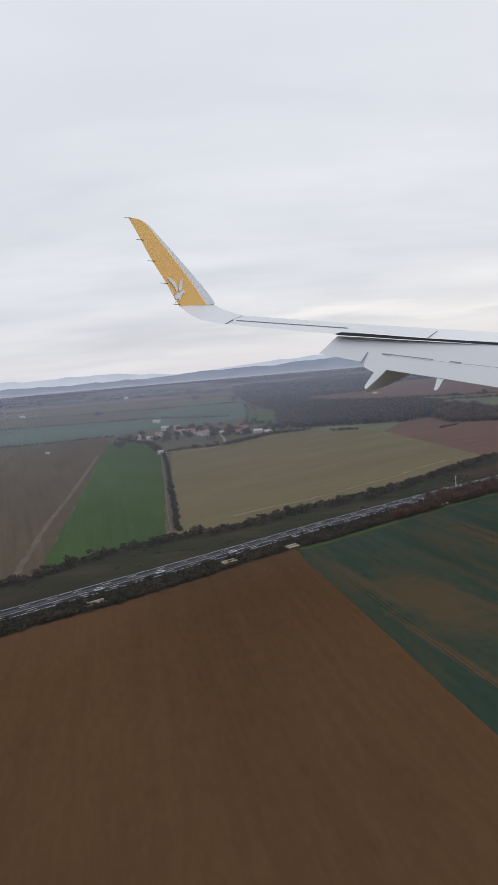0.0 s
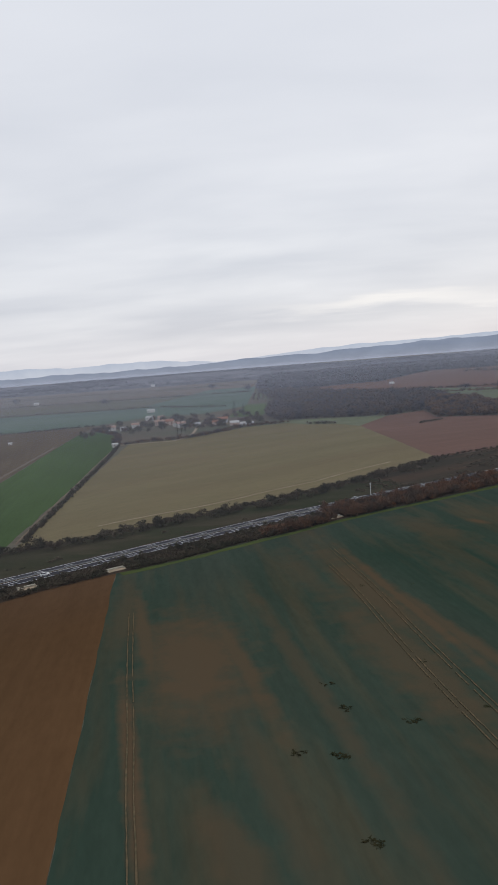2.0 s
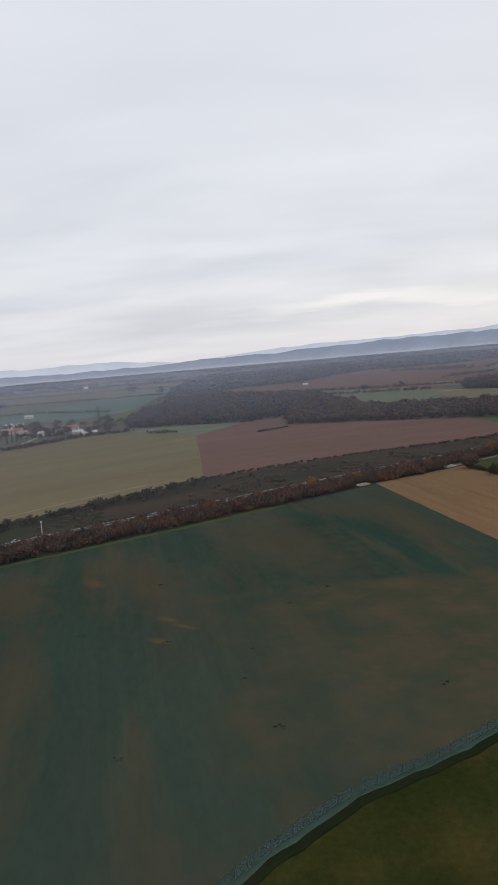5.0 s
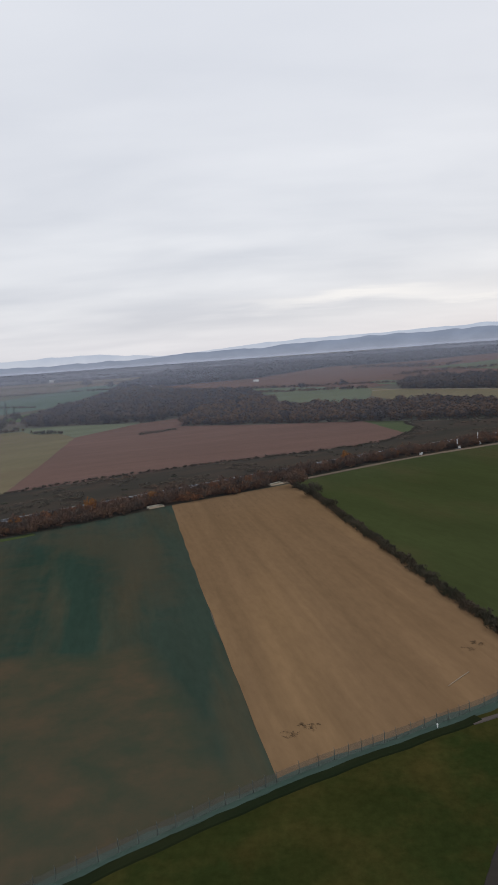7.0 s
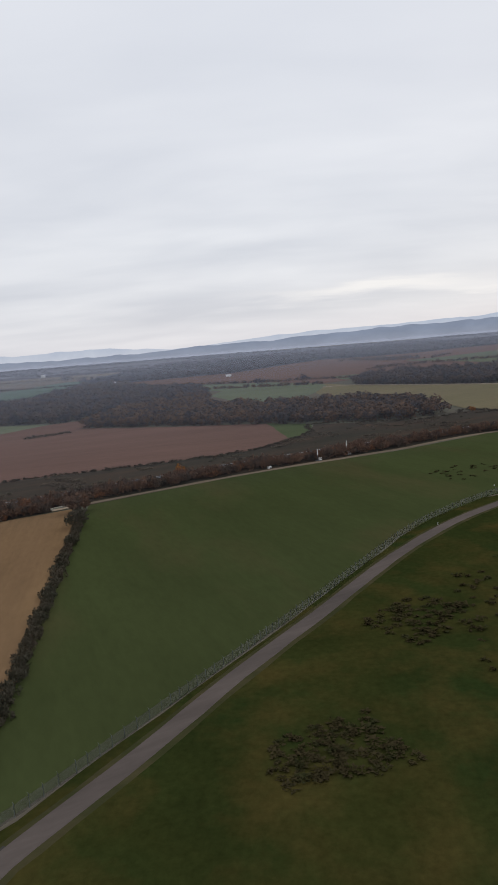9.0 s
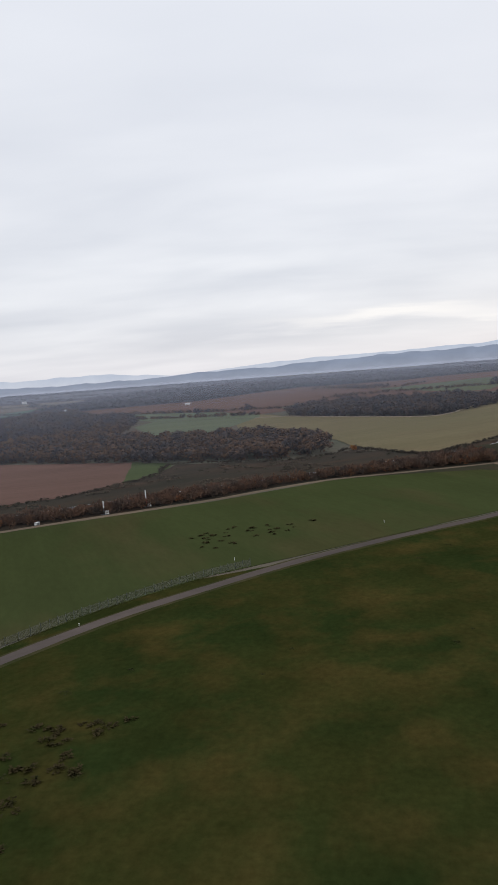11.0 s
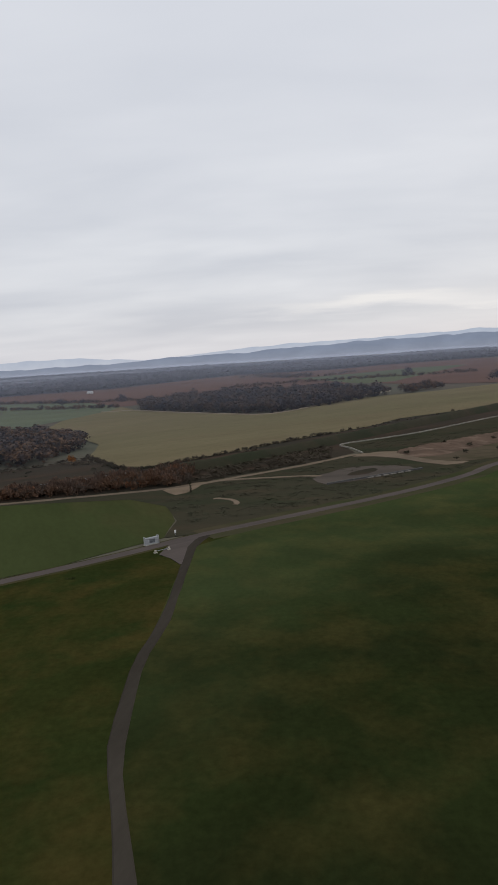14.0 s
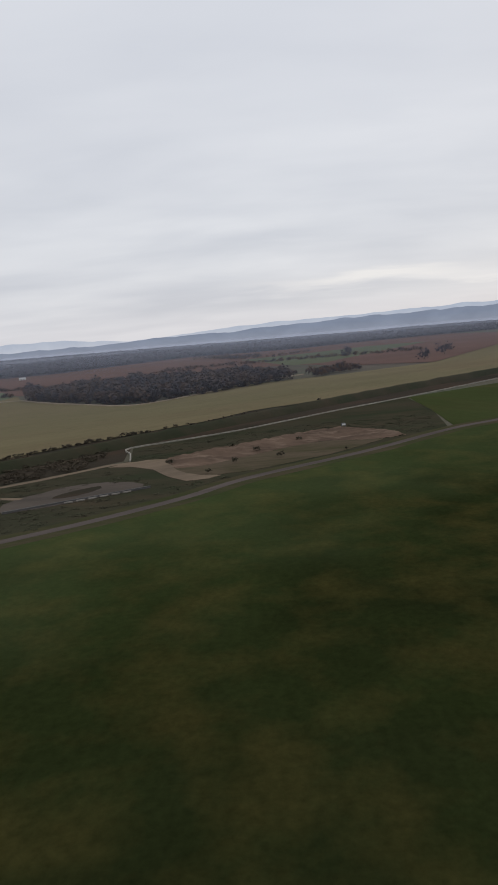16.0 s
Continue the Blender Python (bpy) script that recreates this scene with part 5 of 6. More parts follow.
road("track", "pale scratch of dry straw in stubble", [(253.6, 229), (255.4, 230.7), (257.2, 232.4)], 0.08, 0.15, M_gravel, 0.05, "track", 0.4)

# ---- the village ----
ROOF_RED = plain("red_clay_tiles", (0.30, 0.135, 0.085), 0.85, 0, 0.35, 0.9)
ROOF_PINK = plain("faded_clay_tiles", (0.36, 0.235, 0.185), 0.85, 0, 0.35, 0.9)
ROOF_PALE = plain("pale_sheet_roof", (0.50, 0.49, 0.48), 0.6, 0, 0.2, 0.5)
RENDER_W = plain("white_render", (0.58, 0.56, 0.53), 0.9, 0, 0.15, 0.6)
RENDER_P = plain("pinkish_render", (0.50, 0.38, 0.32), 0.9, 0, 0.2, 0.6)
SHUTTER = plain("dark_window", (0.03, 0.035, 0.04), 0.2, 0, 0.1, 2.0)
TIMBER = plain("brown_door", (0.12, 0.07, 0.045), 0.7, 0, 0.3, 2.0)


def house(x, y, turn, w, d, h, wall, roof, label, name="house", category="house", chimney=True):
    hs = empty(name, pose(x, y, 0, 0, 0, turn))
    tagged(hs, label, category)
    bm = bmesh.new()
    ridge = h + d * 0.26
    prof = [(-d / 2, 0), (d / 2, 0), (d / 2, h), (0, ridge), (-d / 2, h)]
    ends = [[bm.verts.new((sx * w / 2, py, pz)) for py, pz in prof] for sx in (-1, 1)]
    bm.faces.new(ends[0][::-1])
    bm.faces.new(ends[1])
    for k in range(5):
        bm.faces.new((ends[0][k], ends[0][(k + 1) % 5], ends[1][(k + 1) % 5], ends[1][k]))
    bmesh.ops.recalc_face_normals(bm, faces=bm.faces)
    part("wall", bm, wall, hs)
    bm = bmesh.new()
    over, th = 0.35, 0.22
    up = ridge + 0.03
    for s in (-1, 1):
        ey, ez = s * (d / 2 + over), h - over * 0.52 + 0.03
        v = [bm.verts.new((sx * (w / 2 + over), yy, zz + t)) for t in (0, th) for sx in (-1, 1) for yy, zz in ((0, up), (ey, ez))]
        for f in ((0, 1, 3, 2), (4, 6, 7, 5), (0, 2, 6, 4), (1, 5, 7, 3), (0, 4, 5, 1), (2, 3, 7, 6)):
            bm.faces.new([v[k] for k in f])
    bmesh.ops.recalc_face_normals(bm, faces=bm.faces)
    rf = part("roof", bm, roof, hs)
    if chimney:
        part("chimney", boxed(w * 0.28, 0.3, ridge + 0.35, 0.5, 0.5, 1.1, 0.04), wall, rf)
    part("door", boxed(-w * 0.1, -d / 2 - 0.03, 0.62, 0.6, 0.08, 1.2, 0.02), TIMBER, hs)
    for k in range(max(2, int(w / 3))):
        wx = -w / 2 + (k + 0.5) * w / max(2, int(w / 3))
        for zz in ((h * 0.68,) if h < 3.2 else (h * 0.35, h * 0.75)):
            part("window", boxed(wx + 0.4, -d / 2 - 0.02, zz, 0.6, 0.06, 0.7, 0.02), SHUTTER, hs)
    return hs


for x, y, turn, w, d, h, wall, roof, label, kind in (
    (-73, 706, 8, 9, 6, 3.4, RENDER_W, ROOF_PINK, "white farmhouse with a faded clay tile roof", "house"),
    (-59.5, 694, -12, 7, 5, 2.6, RENDER_W, ROOF_PALE, "small white outbuilding with a pale roof", "shed"),
    (-53, 718, 5, 9, 6, 3.4, RENDER_W, ROOF_PINK, "white rendered house among garden trees", "house"),
    (-51, 794, -20, 9, 7, 3.6, RENDER_W, ROOF_PALE, "white house on the village edge", "house"),
    (-39, 788, 18, 8, 6, 3.6, RENDER_P, ROOF_PINK, "pink rendered house with a clay roof", "house"),
    (-32, 727, 4, 11, 6, 3.8, RENDER_P, ROOF_PINK, "long pinkish house with a clay roof", "house"),
    (-22, 722, -8, 9, 7, 4.0, RENDER_P, ROOF_RED, "pinkish house under red clay tiles", "house"),
    (-8, 688, 12, 9, 6, 3.8, RENDER_W, ROOF_PINK, "white house beside a village lane", "house"),
    (-14, 700, 80, 7, 5, 3.2, RENDER_W, ROOF_RED, "white cottage under red clay tiles", "house"),
    (7, 684, -5, 5, 4, 2.8, RENDER_W, ROOF_PALE, "small white cottage at a lane's end", "house"),
    (27.5, 705, 6, 11, 8, 3.4, RENDER_W, ROOF_RED, "house with a large bright red tile roof", "house"),
    (23, 680, -10, 7, 5, 3.4, RENDER_P, ROOF_RED, "small house under red clay tiles", "house"),
    (39.5, 668, 8, 9, 6, 2.6, RENDER_P, ROOF_PALE, "pinkish building with a pale sheet roof", "barn"),
    (50, 660, 14, 13, 5, 1.9, RENDER_W, ROOF_PALE, "long low white barn", "barn"),
    (-41.5, 561, 30, 4.5, 3, 2.4, RENDER_W, ROOF_PALE, "small white hut at a lane's corner", "shed"),
    (-70, 929, 3, 11, 6, 3.0, RENDER_W, ROOF_PALE, "long white farm building in pasture", "barn"),
    (-354, 1411, 3, 10, 7, 3.5, RENDER_W, ROOF_PALE, "white farm building in distant pasture", "barn"),
    (-230, 2050, 0, 12, 8, 5, RENDER_W, ROOF_PALE, "white house on the far rise", "house"),
    (132, 2095, 4, 16, 8, 5, RENDER_W, ROOF_PALE, "long white building among far woods", "barn"),
    (166, 2110, -4, 12, 8, 4.5, RENDER_W, ROOF_PALE, "white building among far woods", "barn"),
    (122, 1106, 40, 5, 4, 7.5, RENDER_W, ROOF_PALE, "small white house above the wood", "house"),
    (262, 1180, 5, 8, 6, 2, RENDER_W, ROOF_PALE, "pale low building on ploughed slopes", "barn"),
    (-143, 640, 10, 3.2, 2.2, 1.6, RENDER_W, ROOF_PALE, "tiny white hut in a fallow field", "shed"),
):
    house(x, y, turn, w * 0.82, d * 0.85, h * 0.9, wall, roof, label, kind, kind, kind == "house")

# ---- vehicles on the motorway ----
PAINT_W = plain("white_car_paint", (0.78, 0.78, 0.78), 0.25, 0, 0.05, 2.0)
PAINT_S = plain("silver_car_paint", (0.50, 0.51, 0.53), 0.3, 0.4, 0.05, 2.0)
GLASS = plain("car_glass", (0.015, 0.018, 0.022), 0.06, 0, 0.05, 2.0)
RUBBER = plain("tyre_rubber", (0.02, 0.02, 0.02), 0.85, 0, 0.1, 5.0)
LAMPS = plain("lamp_lens", (0.75, 0.75, 0.72), 0.15, 0, 0.05, 5.0)


def wheels(owner, places, r, w):
    for x, y in places:
        part("wheel", rod(bmesh.new(), (x, y - w / 2, r), (x, y + w / 2, r), r, r, 14), RUBBER, owner)


def car(paint, label):
    c = empty("car")
    tagged(c, label, "car", "vehicles on the motorway")
    bm = boxed(0, 0, 0.36, 2.5, 1.0, 0.38, 0.11)
    part("body", bm, paint, c, smooth=False)
    bm = bmesh.new()
    v = [bm.verts.new(q) for q in ((-1.0, -0.46, 0.53), (0.62, -0.46, 0.53), (0.62, 0.46, 0.53), (-1.0, 0.46, 0.53), (-0.72, -0.38, 0.82), (0.15, -0.38, 0.82), (0.15, 0.38, 0.82), (-0.72, 0.38, 0.82))]
    for f in ((0, 3, 2, 1), (4, 5, 6, 7), (0, 1, 5, 4), (1, 2, 6, 5), (2, 3, 7, 6), (3, 0, 4, 7)):
        bm.faces.new([v[k] for k in f])
    part("windows", bm, GLASS, c)
    part("roof", boxed(-0.28, 0, 0.835, 0.84, 0.74, 0.04, 0.015), paint, c)
    wheels(c, [(sx, sy) for sx in (-0.78, 0.8) for sy in (-0.44, 0.44)], 0.18, 0.13)
    for sy in (-0.34, 0.34):
        part("headlight", boxed(1.235, sy, 0.42, 0.05, 0.2, 0.1, 0.015), LAMPS, c)
    return c


def on_way(x, off):
    """The place on the motorway nearest to x, off metres to the north of its middle, and its heading."""
    k = min(range(1, len(WAY) - 1), key=lambda i: abs(WAY[i].x - x))
    t = (WAY[k + 1] - WAY[k - 1]).normalized()
    return pose(WAY[k].x - t.y * off, WAY[k].y + t.x * off, 0.31, 0, 0, math.degrees(math.atan2(t.y, t.x)))


white, silver = car(PAINT_W, "white saloon car on the motorway"), car(PAINT_S, "silver estate car on the motorway")
white.matrix_basis = on_way(-37, -2.0)
silver.matrix_basis = on_way(98, 2.6)
for x, off in ((-21.5, -2.0), (2.5, -2.0), (455, 2.6), (590, 2.6)):
    copy_thing(white, on_way(x, off))
for x, off in ((398, -2.4), (640, -2.4)):
    copy_thing(silver, on_way(x, off))
pole = empty("signal_pole", pose(103.0, 316.2, 0.1))
tagged(pole, "tall pale steel pole beside the motorway", "pole")
part("post", rod(bmesh.new(), (0, 0, 0), (0, 0, 4.6), 0.11, 0.08, 10), PAINT_W, pole)
part("head", boxed(0, 0, 4.5, 0.5, 0.25, 0.45, 0.04), PAINT_W, pole)
part("base", boxed(0, 0, 0.1, 0.6, 0.6, 0.2, 0.03), P_concrete, pole)

# ---- airfield fence, masts and sheds ----
FENCE = [(110, 55), (128, 109.5), (150, 151.5), (169, 172.5), (185, 182), (203, 194), (231, 211), (244.5, 217.5), (254, 222), (261.3, 226), (264.5, 229.5), (267.5, 237), (271.3, 242), (275.3, 248.3), (282.2, 259.5), (291, 273.5), (304, 294.5), (321.5, 324), (332, 338), (346, 352), (356, 359)]
FL = smooth_line(FENCE, 1.7)
MESH = Nodes("green_grey_fence_mesh", 0.7, 0.2, 0.3)
MESH.bsdf.inputs["Base Color"].default_value = (0.085, 0.125, 0.115, 1)
MESH.bsdf.inputs["Alpha"].default_value = 0.7
MESH_THIN = Nodes("grey_fence_mesh", 0.7, 0.2, 0.3)
MESH_THIN.bsdf.inputs["Base Color"].default_value = (0.16, 0.155, 0.14, 1)
MESH_THIN.bsdf.inputs["Alpha"].default_value = 0.42
P_post = plain("grey_fence_post", (0.085, 0.10, 0.092), 0.8, 0, 0.25, 3.0)
fence = empty("perimeter_fence")
tagged(fence, "long wire mesh perimeter fence with grey posts", "fence", kind="structure")
for lo, hi, mat, label in ((0, 92, MESH, "dense green-grey wire mesh"), (92, len(FL) - 1, MESH_THIN, "thin grey wire mesh")):
    bm = bmesh.new()
    for a, b in zip(FL[lo:hi], FL[lo + 1:hi + 1]):
        bm.faces.new([bm.verts.new(q) for q in ((a.x, a.y, 0.06), (b.x, b.y, 0.06), (b.x, b.y, 1.3), (a.x, a.y, 1.3))])
    part("wire_mesh", bm, mat.mat, fence, label)
post_me = bpy.data.meshes.new("post")
bm = boxed(0, 0, 0.70, 0.055, 0.055, 1.4, 0.008)
rod(bm, (0, 0.01, 1.36), (0, 0.16, 1.5), 0.02, 0.015, 6)
bm.to_mesh(post_me)
bm.free()
post_me.materials.append(P_post)
for k, p in enumerate(FL[:298]):
    t = (FL[min(k + 1, len(FL) - 1)] - FL[max(k - 1, 0)]).normalized()
    ob = new("post", post_me)
    ob.parent = fence
    ob.matrix_basis = pose(p.x, p.y, 0.05, 0, 0, math.degrees(math.atan2(t.y, t.x)))
# Dark ribbon painted where the fence throws its shadow on the grass.
road("verge", "painted shadow strip along the foot of the fence", [(px + 0.55, py - 1.15) for px, py in FENCE[1:9]], 1.3, 0.168, earth("fence_shadow_green", (0.012, 0.018, 0.009), (0.018, 0.022, 0.010), 0.2, 0, 32, 1.0), 0.5, "verge", 2.0)
road("verge", "rank blue-green grass strip under the fence", FENCE[1:10], 1.5, 0.17, earth("rank_fence_grass", (0.045, 0.075, 0.060), (0.058, 0.085, 0.070), 0.1, 0, 0, 1.0), 0.5, "verge", 2.0)

M_mastred = plain("signal_red_paint", (0.42, 0.10, 0.06), 0.6, 0, 0.15, 2.0)
M_mastwhite = plain("white_mast_paint", (0.76, 0.76, 0.74), 0.6, 0, 0.15, 2.0)
M_cabinet = plain("white_cabinet", (0.70, 0.70, 0.68), 0.6, 0, 0.15, 2.0)
M_slate = plain("dark_grey_metal", (0.10, 0.105, 0.11), 0.6, 0.3, 0.2, 2.0)


def mast(x, y, h, lower, label):
    m = empty("antenna_mast", pose(x, y, 0, 0, 0, 30))
    tagged(m, label, "mast", "airfield masts")
    part("lower_section", rod(bmesh.new(), (0, 0, 0), (0, 0, h * 0.48), 0.15, 0.12, 10), lower, m)
    part("upper_section", rod(bmesh.new(), (0, 0, h * 0.48), (0, 0, h), 0.17, 0.15, 10), M_mastwhite, m, "white upper section")
    part("flange", rod(bmesh.new(), (0, 0, h * 0.47), (0, 0, h * 0.49), 0.22, 0.22, 12), M_slate, m)
    part("lamp", rod(bmesh.new(), (0, 0, h), (0, 0, h + 0.2), 0.09, 0.07, 10), M_slate, m)
    cab = part("cabinet", boxed(0.75, -0.35, 0.62, 1.0, 0.6, 1.0, 0.04), M_cabinet, m)
    part("cabinet_door", boxed(0.75, -0.665, 0.62, 0.8, 0.03, 0.8, 0.01), M_mastwhite, cab)
    part("plinth", boxed(0.3, -0.2, 0.08, 2.2, 1.5, 0.16, 0.02), M_slate, m)
    return m


mast(314.3, 424.6, 3.8, M_slate, "slim grey and white antenna mast with a white equipment cabinet")
mast(324.9, 432.4, 4.9, M_mastred, "red and white antenna mast with a white equipment cabinet")
van = empty("equipment_hut", pose(298, 416.2, 0, 0, 0, 30))
tagged(van, "small white equipment hut beside a farm track", "hut")
part("body", boxed(0, 0, 0.38, 1.25, 0.7, 0.7, 0.04), M_cabinet, van)
part("roof", boxed(0, 0, 0.76, 1.4, 0.85, 0.07, 0.02), M_mastwhite, van)
part("door", boxed(0.28, -0.36, 0.36, 0.36, 0.03, 0.56, 0.01), M_slate, van)

M_sheet = plain("pale_grey_sheet", (0.36, 0.37, 0.37), 0.6, 0.1, 0.15, 1.5)
shed = empty("equipment_shelter", pose(439.4, 411.6, 0, 0, 0, 36))
tagged(shed, "pale grey slab-sided shelter with dark louvres beside a road junction", "shelter")
part("body", boxed(0, 0, 0.72, 2.5, 0.6, 1.15, 0.04), M_sheet, shed)
part("coping", boxed(0, 0, 1.32, 2.56, 0.66, 0.06, 0.02), P_steel, shed)
for sx in (-1.32, 1.32):
    part("end_post", boxed(sx, 0, 0.78, 0.14, 0.7, 1.5, 0.02), M_sheet, shed)
vent = part("vent", boxed(0, -0.31, 0.78, 1.15, 0.04, 0.72, 0.01), P_steel, shed)
for k in range(5):
    part("louvre", boxed(-0.42 + k * 0.21, -0.335, 0.78, 0.12, 0.04, 0.62), M_slate, vent)
part("plinth", boxed(0, 0, 0.07, 2.8, 0.9, 0.14, 0.02), P_concrete, shed)
gate = empty("barrier_gate", pose(441.95, 406.3, 0, 0, 0, 39))
tagged(gate, "low grey pole barrier between two pale concrete feet", "gate")
part("arm", rod(bmesh.new(), (-1.3, 0, 0.34), (1.3, 0, 0.34), 0.05, 0.05, 8), P_steel, gate)
for sx in (-1.35, 1.35):
    leg = part("support", boxed(sx, 0, 0.30, 0.30, 0.30, 0.5, 0.05), P_concrete, gate)
    part("foot", boxed(sx, 0, 0.08, 0.62, 0.5, 0.16, 0.03), P_concrete, leg)
sign = empty("sign_post", pose(443.0, 417.6, 0, 0, 0, 20))
tagged(sign, "small plain white sign on a post", "sign")
part("post", rod(bmesh.new(), (0, 0, 0), (0, 0, 0.7), 0.04, 0.04, 8), P_steel, sign)
part("panel", boxed(0, -0.05, 0.75, 0.3, 0.04, 0.6, 0.01), M_mastwhite, sign)
hut = empty("equipment_box", pose(550.6, 540.2, 0.1, 0, 0, 10))
tagged(hut, "small white equipment box above the sand heap", "box")
part("body", boxed(0, 0, 1.50, 1.0, 0.7, 0.6, 0.04), M_cabinet, hut)
part("lid", boxed(0, 0, 1.83, 1.15, 0.85, 0.07, 0.02), M_slate, hut)
for sx in (-0.56, 0.56):
    part("leg", boxed(sx, 0, 0.91, 0.12, 0.7, 1.82), M_slate, hut)
marker = empty("marker_post", pose(352.8, 363.8, 0))
tagged(marker, "short white marker post in grass", "post", "marker posts")
part("post", rod(bmesh.new(), (0, 0, 0), (0, 0, 0.5), 0.07, 0.06, 8), M_mastwhite, marker)
part("cap", rod(bmesh.new(), (0, 0, 0.5), (0, 0, 0.58), 0.1, 0.07, 8), M_mastwhite, marker)
for x, y in ((330.5, 330.5), (274.2, 222), (249.5, 219.2), (386, 389)):
    copy_thing(marker, pose(x, y, 0))


# ---- the airliner's wing tip, as it hangs over the fields at the start ----
M_alu = plain("white_wing_paint", (0.70, 0.71, 0.73), 0.4, 0, 0.06, 0.9)
M_flap = plain("light_grey_wing_paint", (0.60, 0.61, 0.63), 0.42, 0, 0.08, 0.9)
M_yellow = plain("golden_yellow_paint", (0.80, 0.47, 0.13), 0.4, 0, 0.06, 0.9)
M_gap = plain("slot_shade_and_wick_black", (0.010, 0.013, 0.024), 0.8, 0, 0.1, 1.0, 0.05)
M_seam = plain("grey_panel_seam", (0.16, 0.17, 0.19), 0.7, 0, 0.1, 1.0, 0.1)
WING_AT = look((0.0, 0.0, 59.547), (0.091, 1.988, 59.346), -4.9)
wing = empty("aircraft_wing", WING_AT)
tagged(wing, "white airliner wing tip with extended flaps and a yellow upturned winglet", "wing")


def slab(points, thick, proud=0.0):
    """A plate: its outline on the near face, and the same outline set back by the thickness."""
    bm = bmesh.new()
    pts = np.array([tuple(p) for p in points])
    mid = pts.mean(0)
    n = np.linalg.svd(pts - mid)[2][2]
    points = [Vector(p) * float(n @ mid / (n @ p)) * (1 + proud / 14) for p in pts]
    top = [bm.verts.new(p) for p in points]
    bm.faces.new(top)
    low = [bm.verts.new(p + p.normalized() * thick) for p in points]
    bm.faces.new(low[::-1])
    n = len(points)
    for k in range(n):
        bm.faces.new((top[k], low[k], low[(k + 1) % n], top[(k + 1) % n]))
    bmesh.ops.recalc_face_normals(bm, faces=bm.faces)
    bmesh.ops.triangulate(bm, faces=[f for f in bm.faces if len(f.verts) > 4])
    return bm


part("main_panel", slab([(-0.145, 2.966, -17.373), (1.956, 2.306, -14.404), (3.947, 1.745, -11.797), (4.579, 1.562, -10.953), (4.317, 1.332, -10.326), (3.711, 1.494, -11.092), (2.922, 1.699, -12.071), (2.005, 1.96, -13.28), (1.548, 1.974, -13.512), (0.865, 2.173, -14.431), (-0.157, 2.492, -15.868), (-0.536, 2.616, -16.419), (-0.373, 2.803, -16.95)], 0.16), M_alu, wing)
part("blend", slab([(-1.6, 3.134, -17.14), (-1.269, 3.213, -17.429), (-1.004, 3.265, -17.636), (-0.863, 3.303, -17.768), (-0.75, 3.228, -17.652), (-0.543, 3.1, -17.461), (-0.144, 2.954, -17.301), (-0.371, 2.791, -16.877), (-0.537, 2.623, -16.461), (-0.761, 2.65, -16.434), (-1.074, 2.716, -16.456), (-1.274, 2.832, -16.626), (-1.447, 2.984, -16.882)], 0.10), M_alu, wing)
let = part("winglet", slab([(-2.914, 5.439, -17.991), (-2.782, 5.441, -18.065), (-2.655, 5.433, -18.13), (-2.547, 5.37, -18.147), (-2.463, 5.284, -18.136), (-2.134, 4.857, -18.033), (-1.781, 4.391, -17.918), (-1.431, 3.915, -17.795), (-1.194, 3.556, -17.686), (-1.001, 3.257, -17.594), (-1.269, 3.211, -17.416), (-1.604, 3.142, -17.185), (-1.714, 3.323, -17.245), (-1.927, 3.721, -17.392), (-2.279, 4.279, -17.569), (-2.575, 4.827, -17.77)], 0.07), M_yellow, wing, "golden yellow winglet")
part("leading_edge", slab([(-2.521, 5.366, -18.159), (-2.453, 5.312, -18.16), (-1.889, 4.668, -18.043), (-1.443, 4.153, -17.946), (-1.139, 3.782, -17.867), (-0.863, 3.412, -17.773), (-0.807, 3.295, -17.726), (-0.995, 3.258, -17.598), (-1.188, 3.557, -17.69), (-1.425, 3.916, -17.799), (-1.775, 4.392, -17.923), (-2.128, 4.858, -18.038), (-2.457, 5.285, -18.14)], 0.08), M_alu, let, "white leading edge")
# the emblem, as plain white shapes
bm = bmesh.new()
for pts in ([(-1.925, 3.889, -17.494), (-1.836, 3.871, -17.531), (-1.728, 3.761, -17.518), (-1.668, 3.6, -17.443), (-1.674, 3.492, -17.368), (-1.746, 3.651, -17.434), (-1.854, 3.775, -17.457)],
            [(-1.571, 3.908, -17.702), (-1.574, 3.72, -17.575), (-1.578, 3.581, -17.48), (-1.638, 3.527, -17.411), (-1.659, 3.662, -17.49), (-1.618, 3.823, -17.62)],
            [(-1.73, 3.394, -17.272), (-1.685, 3.475, -17.351), (-1.588, 3.534, -17.443), (-1.542, 3.616, -17.523), (-1.499, 3.53, -17.489), (-1.548, 3.493, -17.438), (-1.591, 3.366, -17.33), (-1.687, 3.309, -17.239)],
            [(-1.816, 3.58, -17.348), (-1.769, 3.525, -17.338), (-1.749, 3.407, -17.27), (-1.784, 3.463, -17.288)],
            [(-1.687, 3.309, -17.239), (-1.663, 3.312, -17.254), (-1.681, 3.205, -17.173), (-1.706, 3.217, -17.167)],
            [(-1.616, 3.363, -17.314), (-1.592, 3.381, -17.339), (-1.599, 3.29, -17.275), (-1.624, 3.287, -17.259)]):
    bm.faces.new([bm.verts.new(Vector(q) * 0.999) for q in pts])
part("emblem", bm, M_alu, let, "white emblem")
for x, y, z in ((-2.915, 5.415, -17.956), (-2.585, 4.827, -17.747), (-2.289, 4.272, -17.54), (-1.961, 3.704, -17.344), (-1.666, 3.176, -17.154)):
    part("static_wick", rod(bmesh.new(), (x + 0.08, y, z), (x - 0.10, y + 0.015, z), 0.010, 0.005, 6), M_gap, let, "thin dark wick")
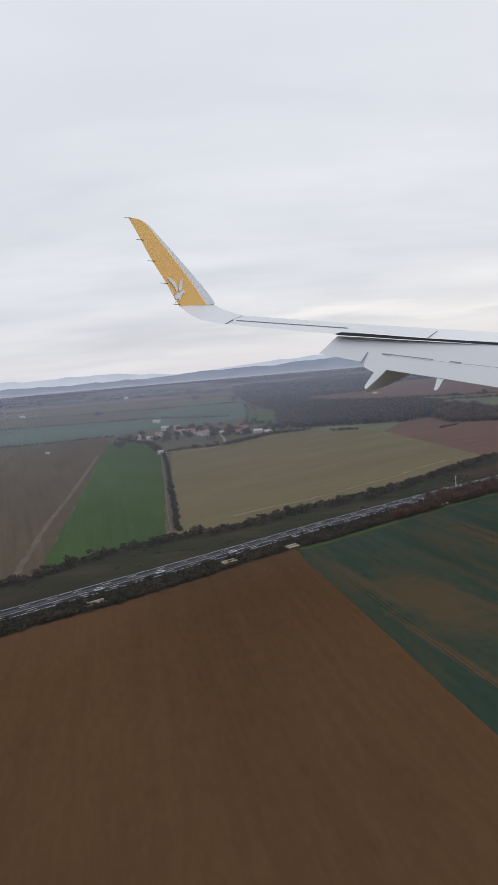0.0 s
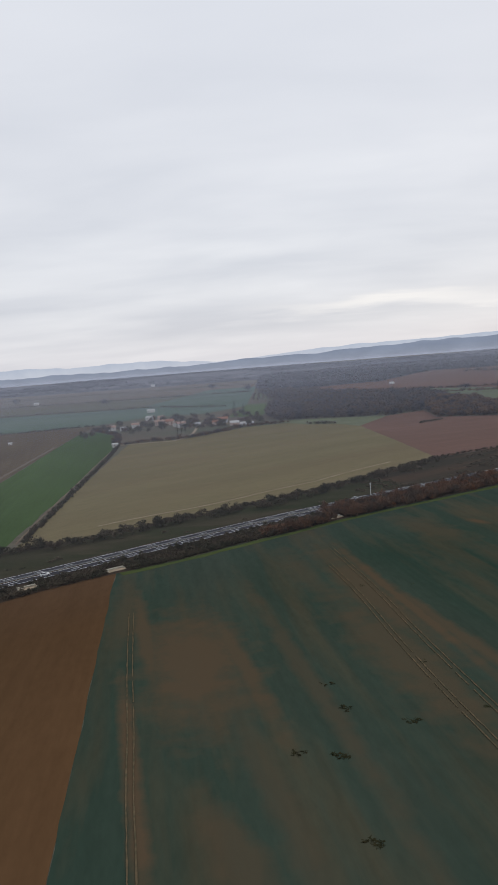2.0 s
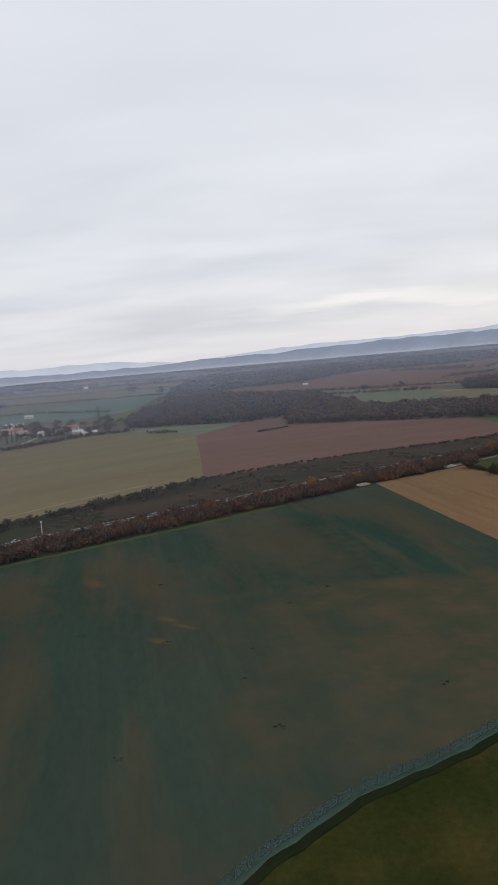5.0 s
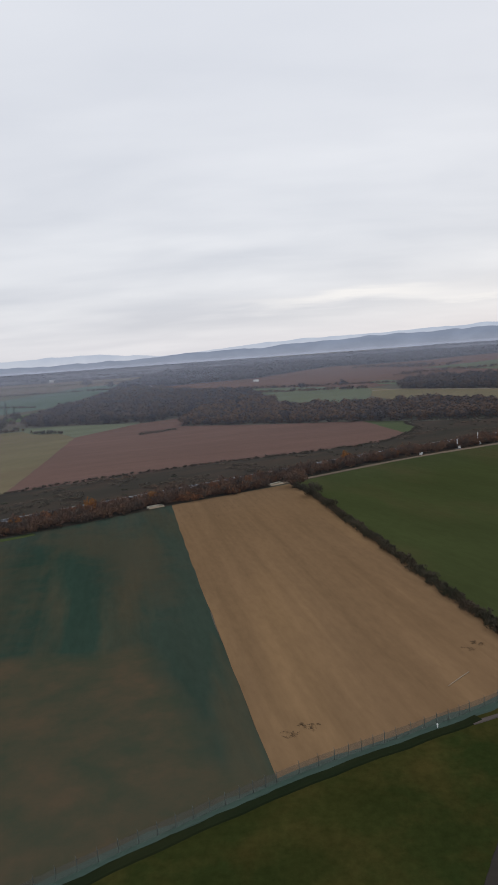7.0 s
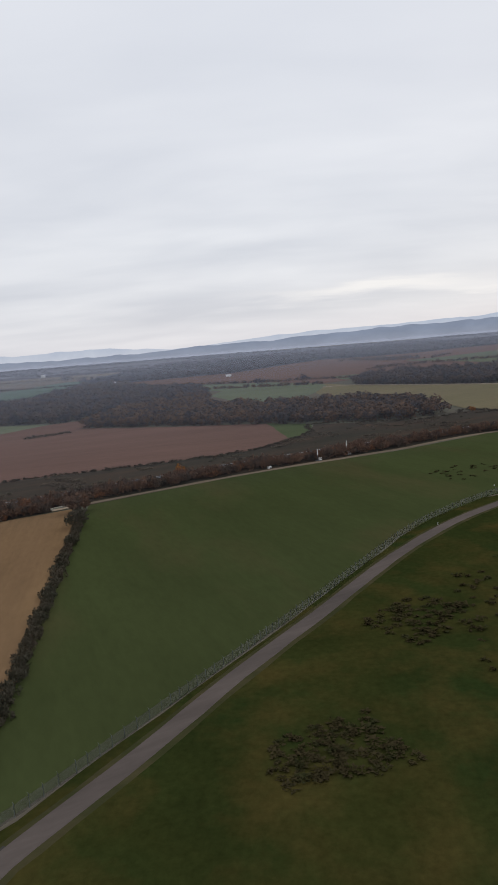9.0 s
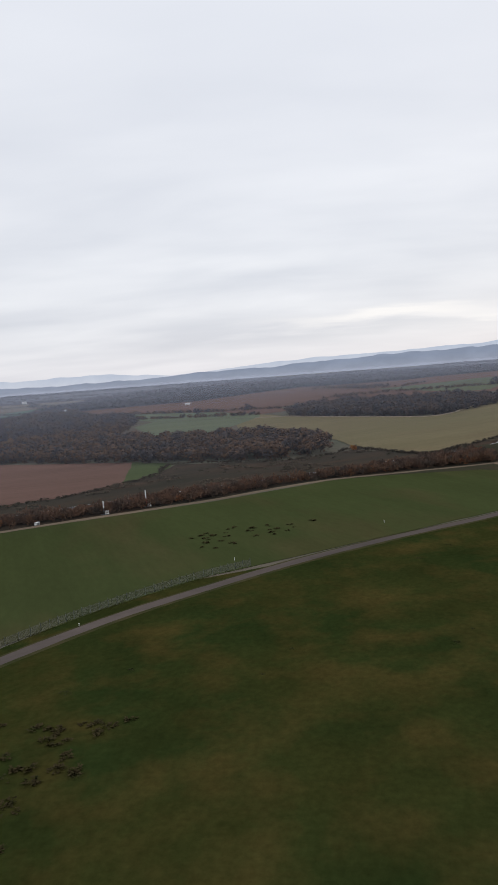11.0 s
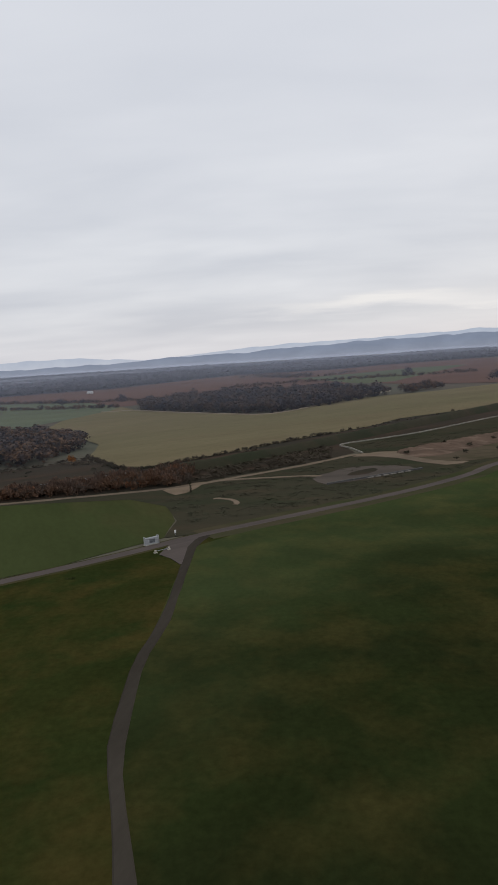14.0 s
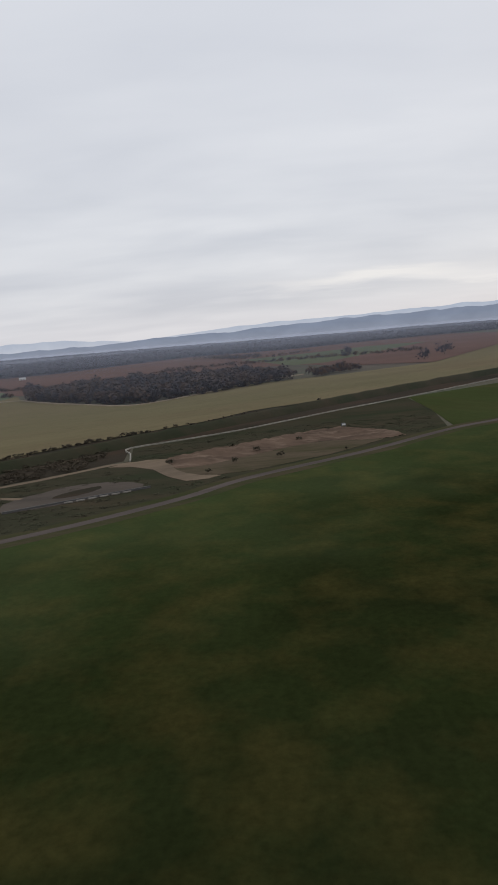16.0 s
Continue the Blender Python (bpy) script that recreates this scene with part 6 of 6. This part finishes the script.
# Near-black plate stands in for the shade inside the flap slot.
part("slot", slab([(1.533, 1.95, -13.384), (1.678, 2.001, -13.487), (1.982, 1.927, -13.126), (2.456, 1.792, -12.498), (2.887, 1.67, -11.927), (3.672, 1.474, -10.973), (4.262, 1.307, -10.194), (4.194, 1.248, -10.033), (3.616, 1.414, -10.806), (2.839, 1.602, -11.729), (2.404, 1.703, -12.235), (1.934, 1.822, -12.811), (1.594, 1.905, -13.217)], 0.02), M_gap, wing, "dark plate painted as the shaded slot ahead of the flaps")
part("flap", slab([(1.615, 1.939, -13.556), (1.974, 1.85, -13.076), (2.441, 1.72, -12.42), (2.865, 1.608, -11.836), (3.613, 1.405, -10.798), (4.173, 1.234, -9.982), (3.946, 0.881, -9.438), (3.409, 1.028, -10.187), (2.712, 1.241, -11.205), (2.316, 1.364, -11.786), (1.977, 1.499, -12.347), (1.825, 1.311, -12.084), (1.44, 1.474, -12.739), (1.232, 1.565, -13.1), (1.369, 1.701, -13.268), (1.499, 1.835, -13.438)], 0.09), M_flap, wing, "grey forward flap")
part("flap_edge", slab([(1.23, 1.562, -13.07), (1.356, 1.645, -13.138), (1.487, 1.62, -12.977), (1.611, 1.616, -12.866), (1.882, 1.532, -12.468), (1.972, 1.495, -12.317), (1.82, 1.308, -12.054), (1.437, 1.471, -12.709)], 0.06), M_flap, wing)
part("flap", slab([(1.961, 1.476, -12.194), (2.159, 1.418, -11.906), (2.288, 1.343, -11.644), (2.677, 1.221, -11.06), (3.359, 1.009, -10.039), (3.883, 0.863, -9.288), (3.707, 0.565, -8.868), (3.21, 0.71, -9.593), (2.718, 0.89, -10.383), (2.39, 1.005, -10.899), (2.095, 1.108, -11.362), (2.049, 1.055, -11.3), (1.922, 1.078, -11.46), (1.816, 1.198, -11.788), (1.86, 1.306, -11.957)], 0.09), M_flap, wing, "grey aft flap")
part("seam", slab([(2.137, 1.432, -11.935), (2.727, 1.235, -11.023), (2.72, 1.218, -10.996), (2.132, 1.414, -11.904)], 0.004, -0.012), M_seam, wing)
part("seam", slab([(2.904, 1.178, -10.753), (3.017, 1.14, -10.577), (3.01, 1.122, -10.55), (2.897, 1.161, -10.727)], 0.004, -0.012), M_seam, wing)
part("seam", slab([(1.94, 1.486, -12.207), (1.954, 1.478, -12.178), (1.799, 1.27, -11.914), (1.79, 1.282, -11.946)], 0.004, -0.012), M_seam, wing)
part("seam", slab([(2.887, 1.698, -12.062), (3.172, 1.883, -12.537), (3.174, 1.874, -12.507), (2.899, 1.691, -12.036)], 0.004, -0.012), M_seam, wing)
part("seam", slab([(-0.293, 2.76, -16.764), (1.85, 2.151, -13.935), (1.842, 2.131, -13.876), (-0.291, 2.728, -16.66)], 0.004, -0.012), M_seam, wing)
part("seam", slab([(-0.534, 2.608, -16.369), (-0.371, 2.787, -16.873), (-0.357, 2.766, -16.8), (-0.508, 2.594, -16.315)], 0.004, -0.012), M_seam, wing)
fairing = part("track_fairing", slab([(1.922, 1.078, -11.46), (2.049, 1.055, -11.3), (2.095, 1.108, -11.362), (1.93, 0.952, -11.209), (1.738, 0.789, -11.065), (1.727, 0.819, -11.133), (1.741, 0.858, -11.195)], 0.12), M_flap, wing, "pointed flap track fairing")
part("fairing_belly", slab([(2.095, 1.108, -11.362), (2.755, 1.158, -12.562), (2.503, 1.051, -12.262), (2.26, 0.926, -11.962), (1.845, 0.772, -11.312), (1.745, 0.75, -11.112), (1.73, 0.785, -11.012), (1.931, 0.953, -11.212)], 0.10), M_flap, fairing)
part("track_fairing", slab([(2.652, 0.908, -10.497), (2.574, 0.774, -10.31), (2.541, 0.731, -10.256), (2.563, 0.716, -10.207), (2.587, 0.728, -10.208), (2.719, 0.883, -10.389)], 0.12), M_flap, wing, "small pointed fairing")
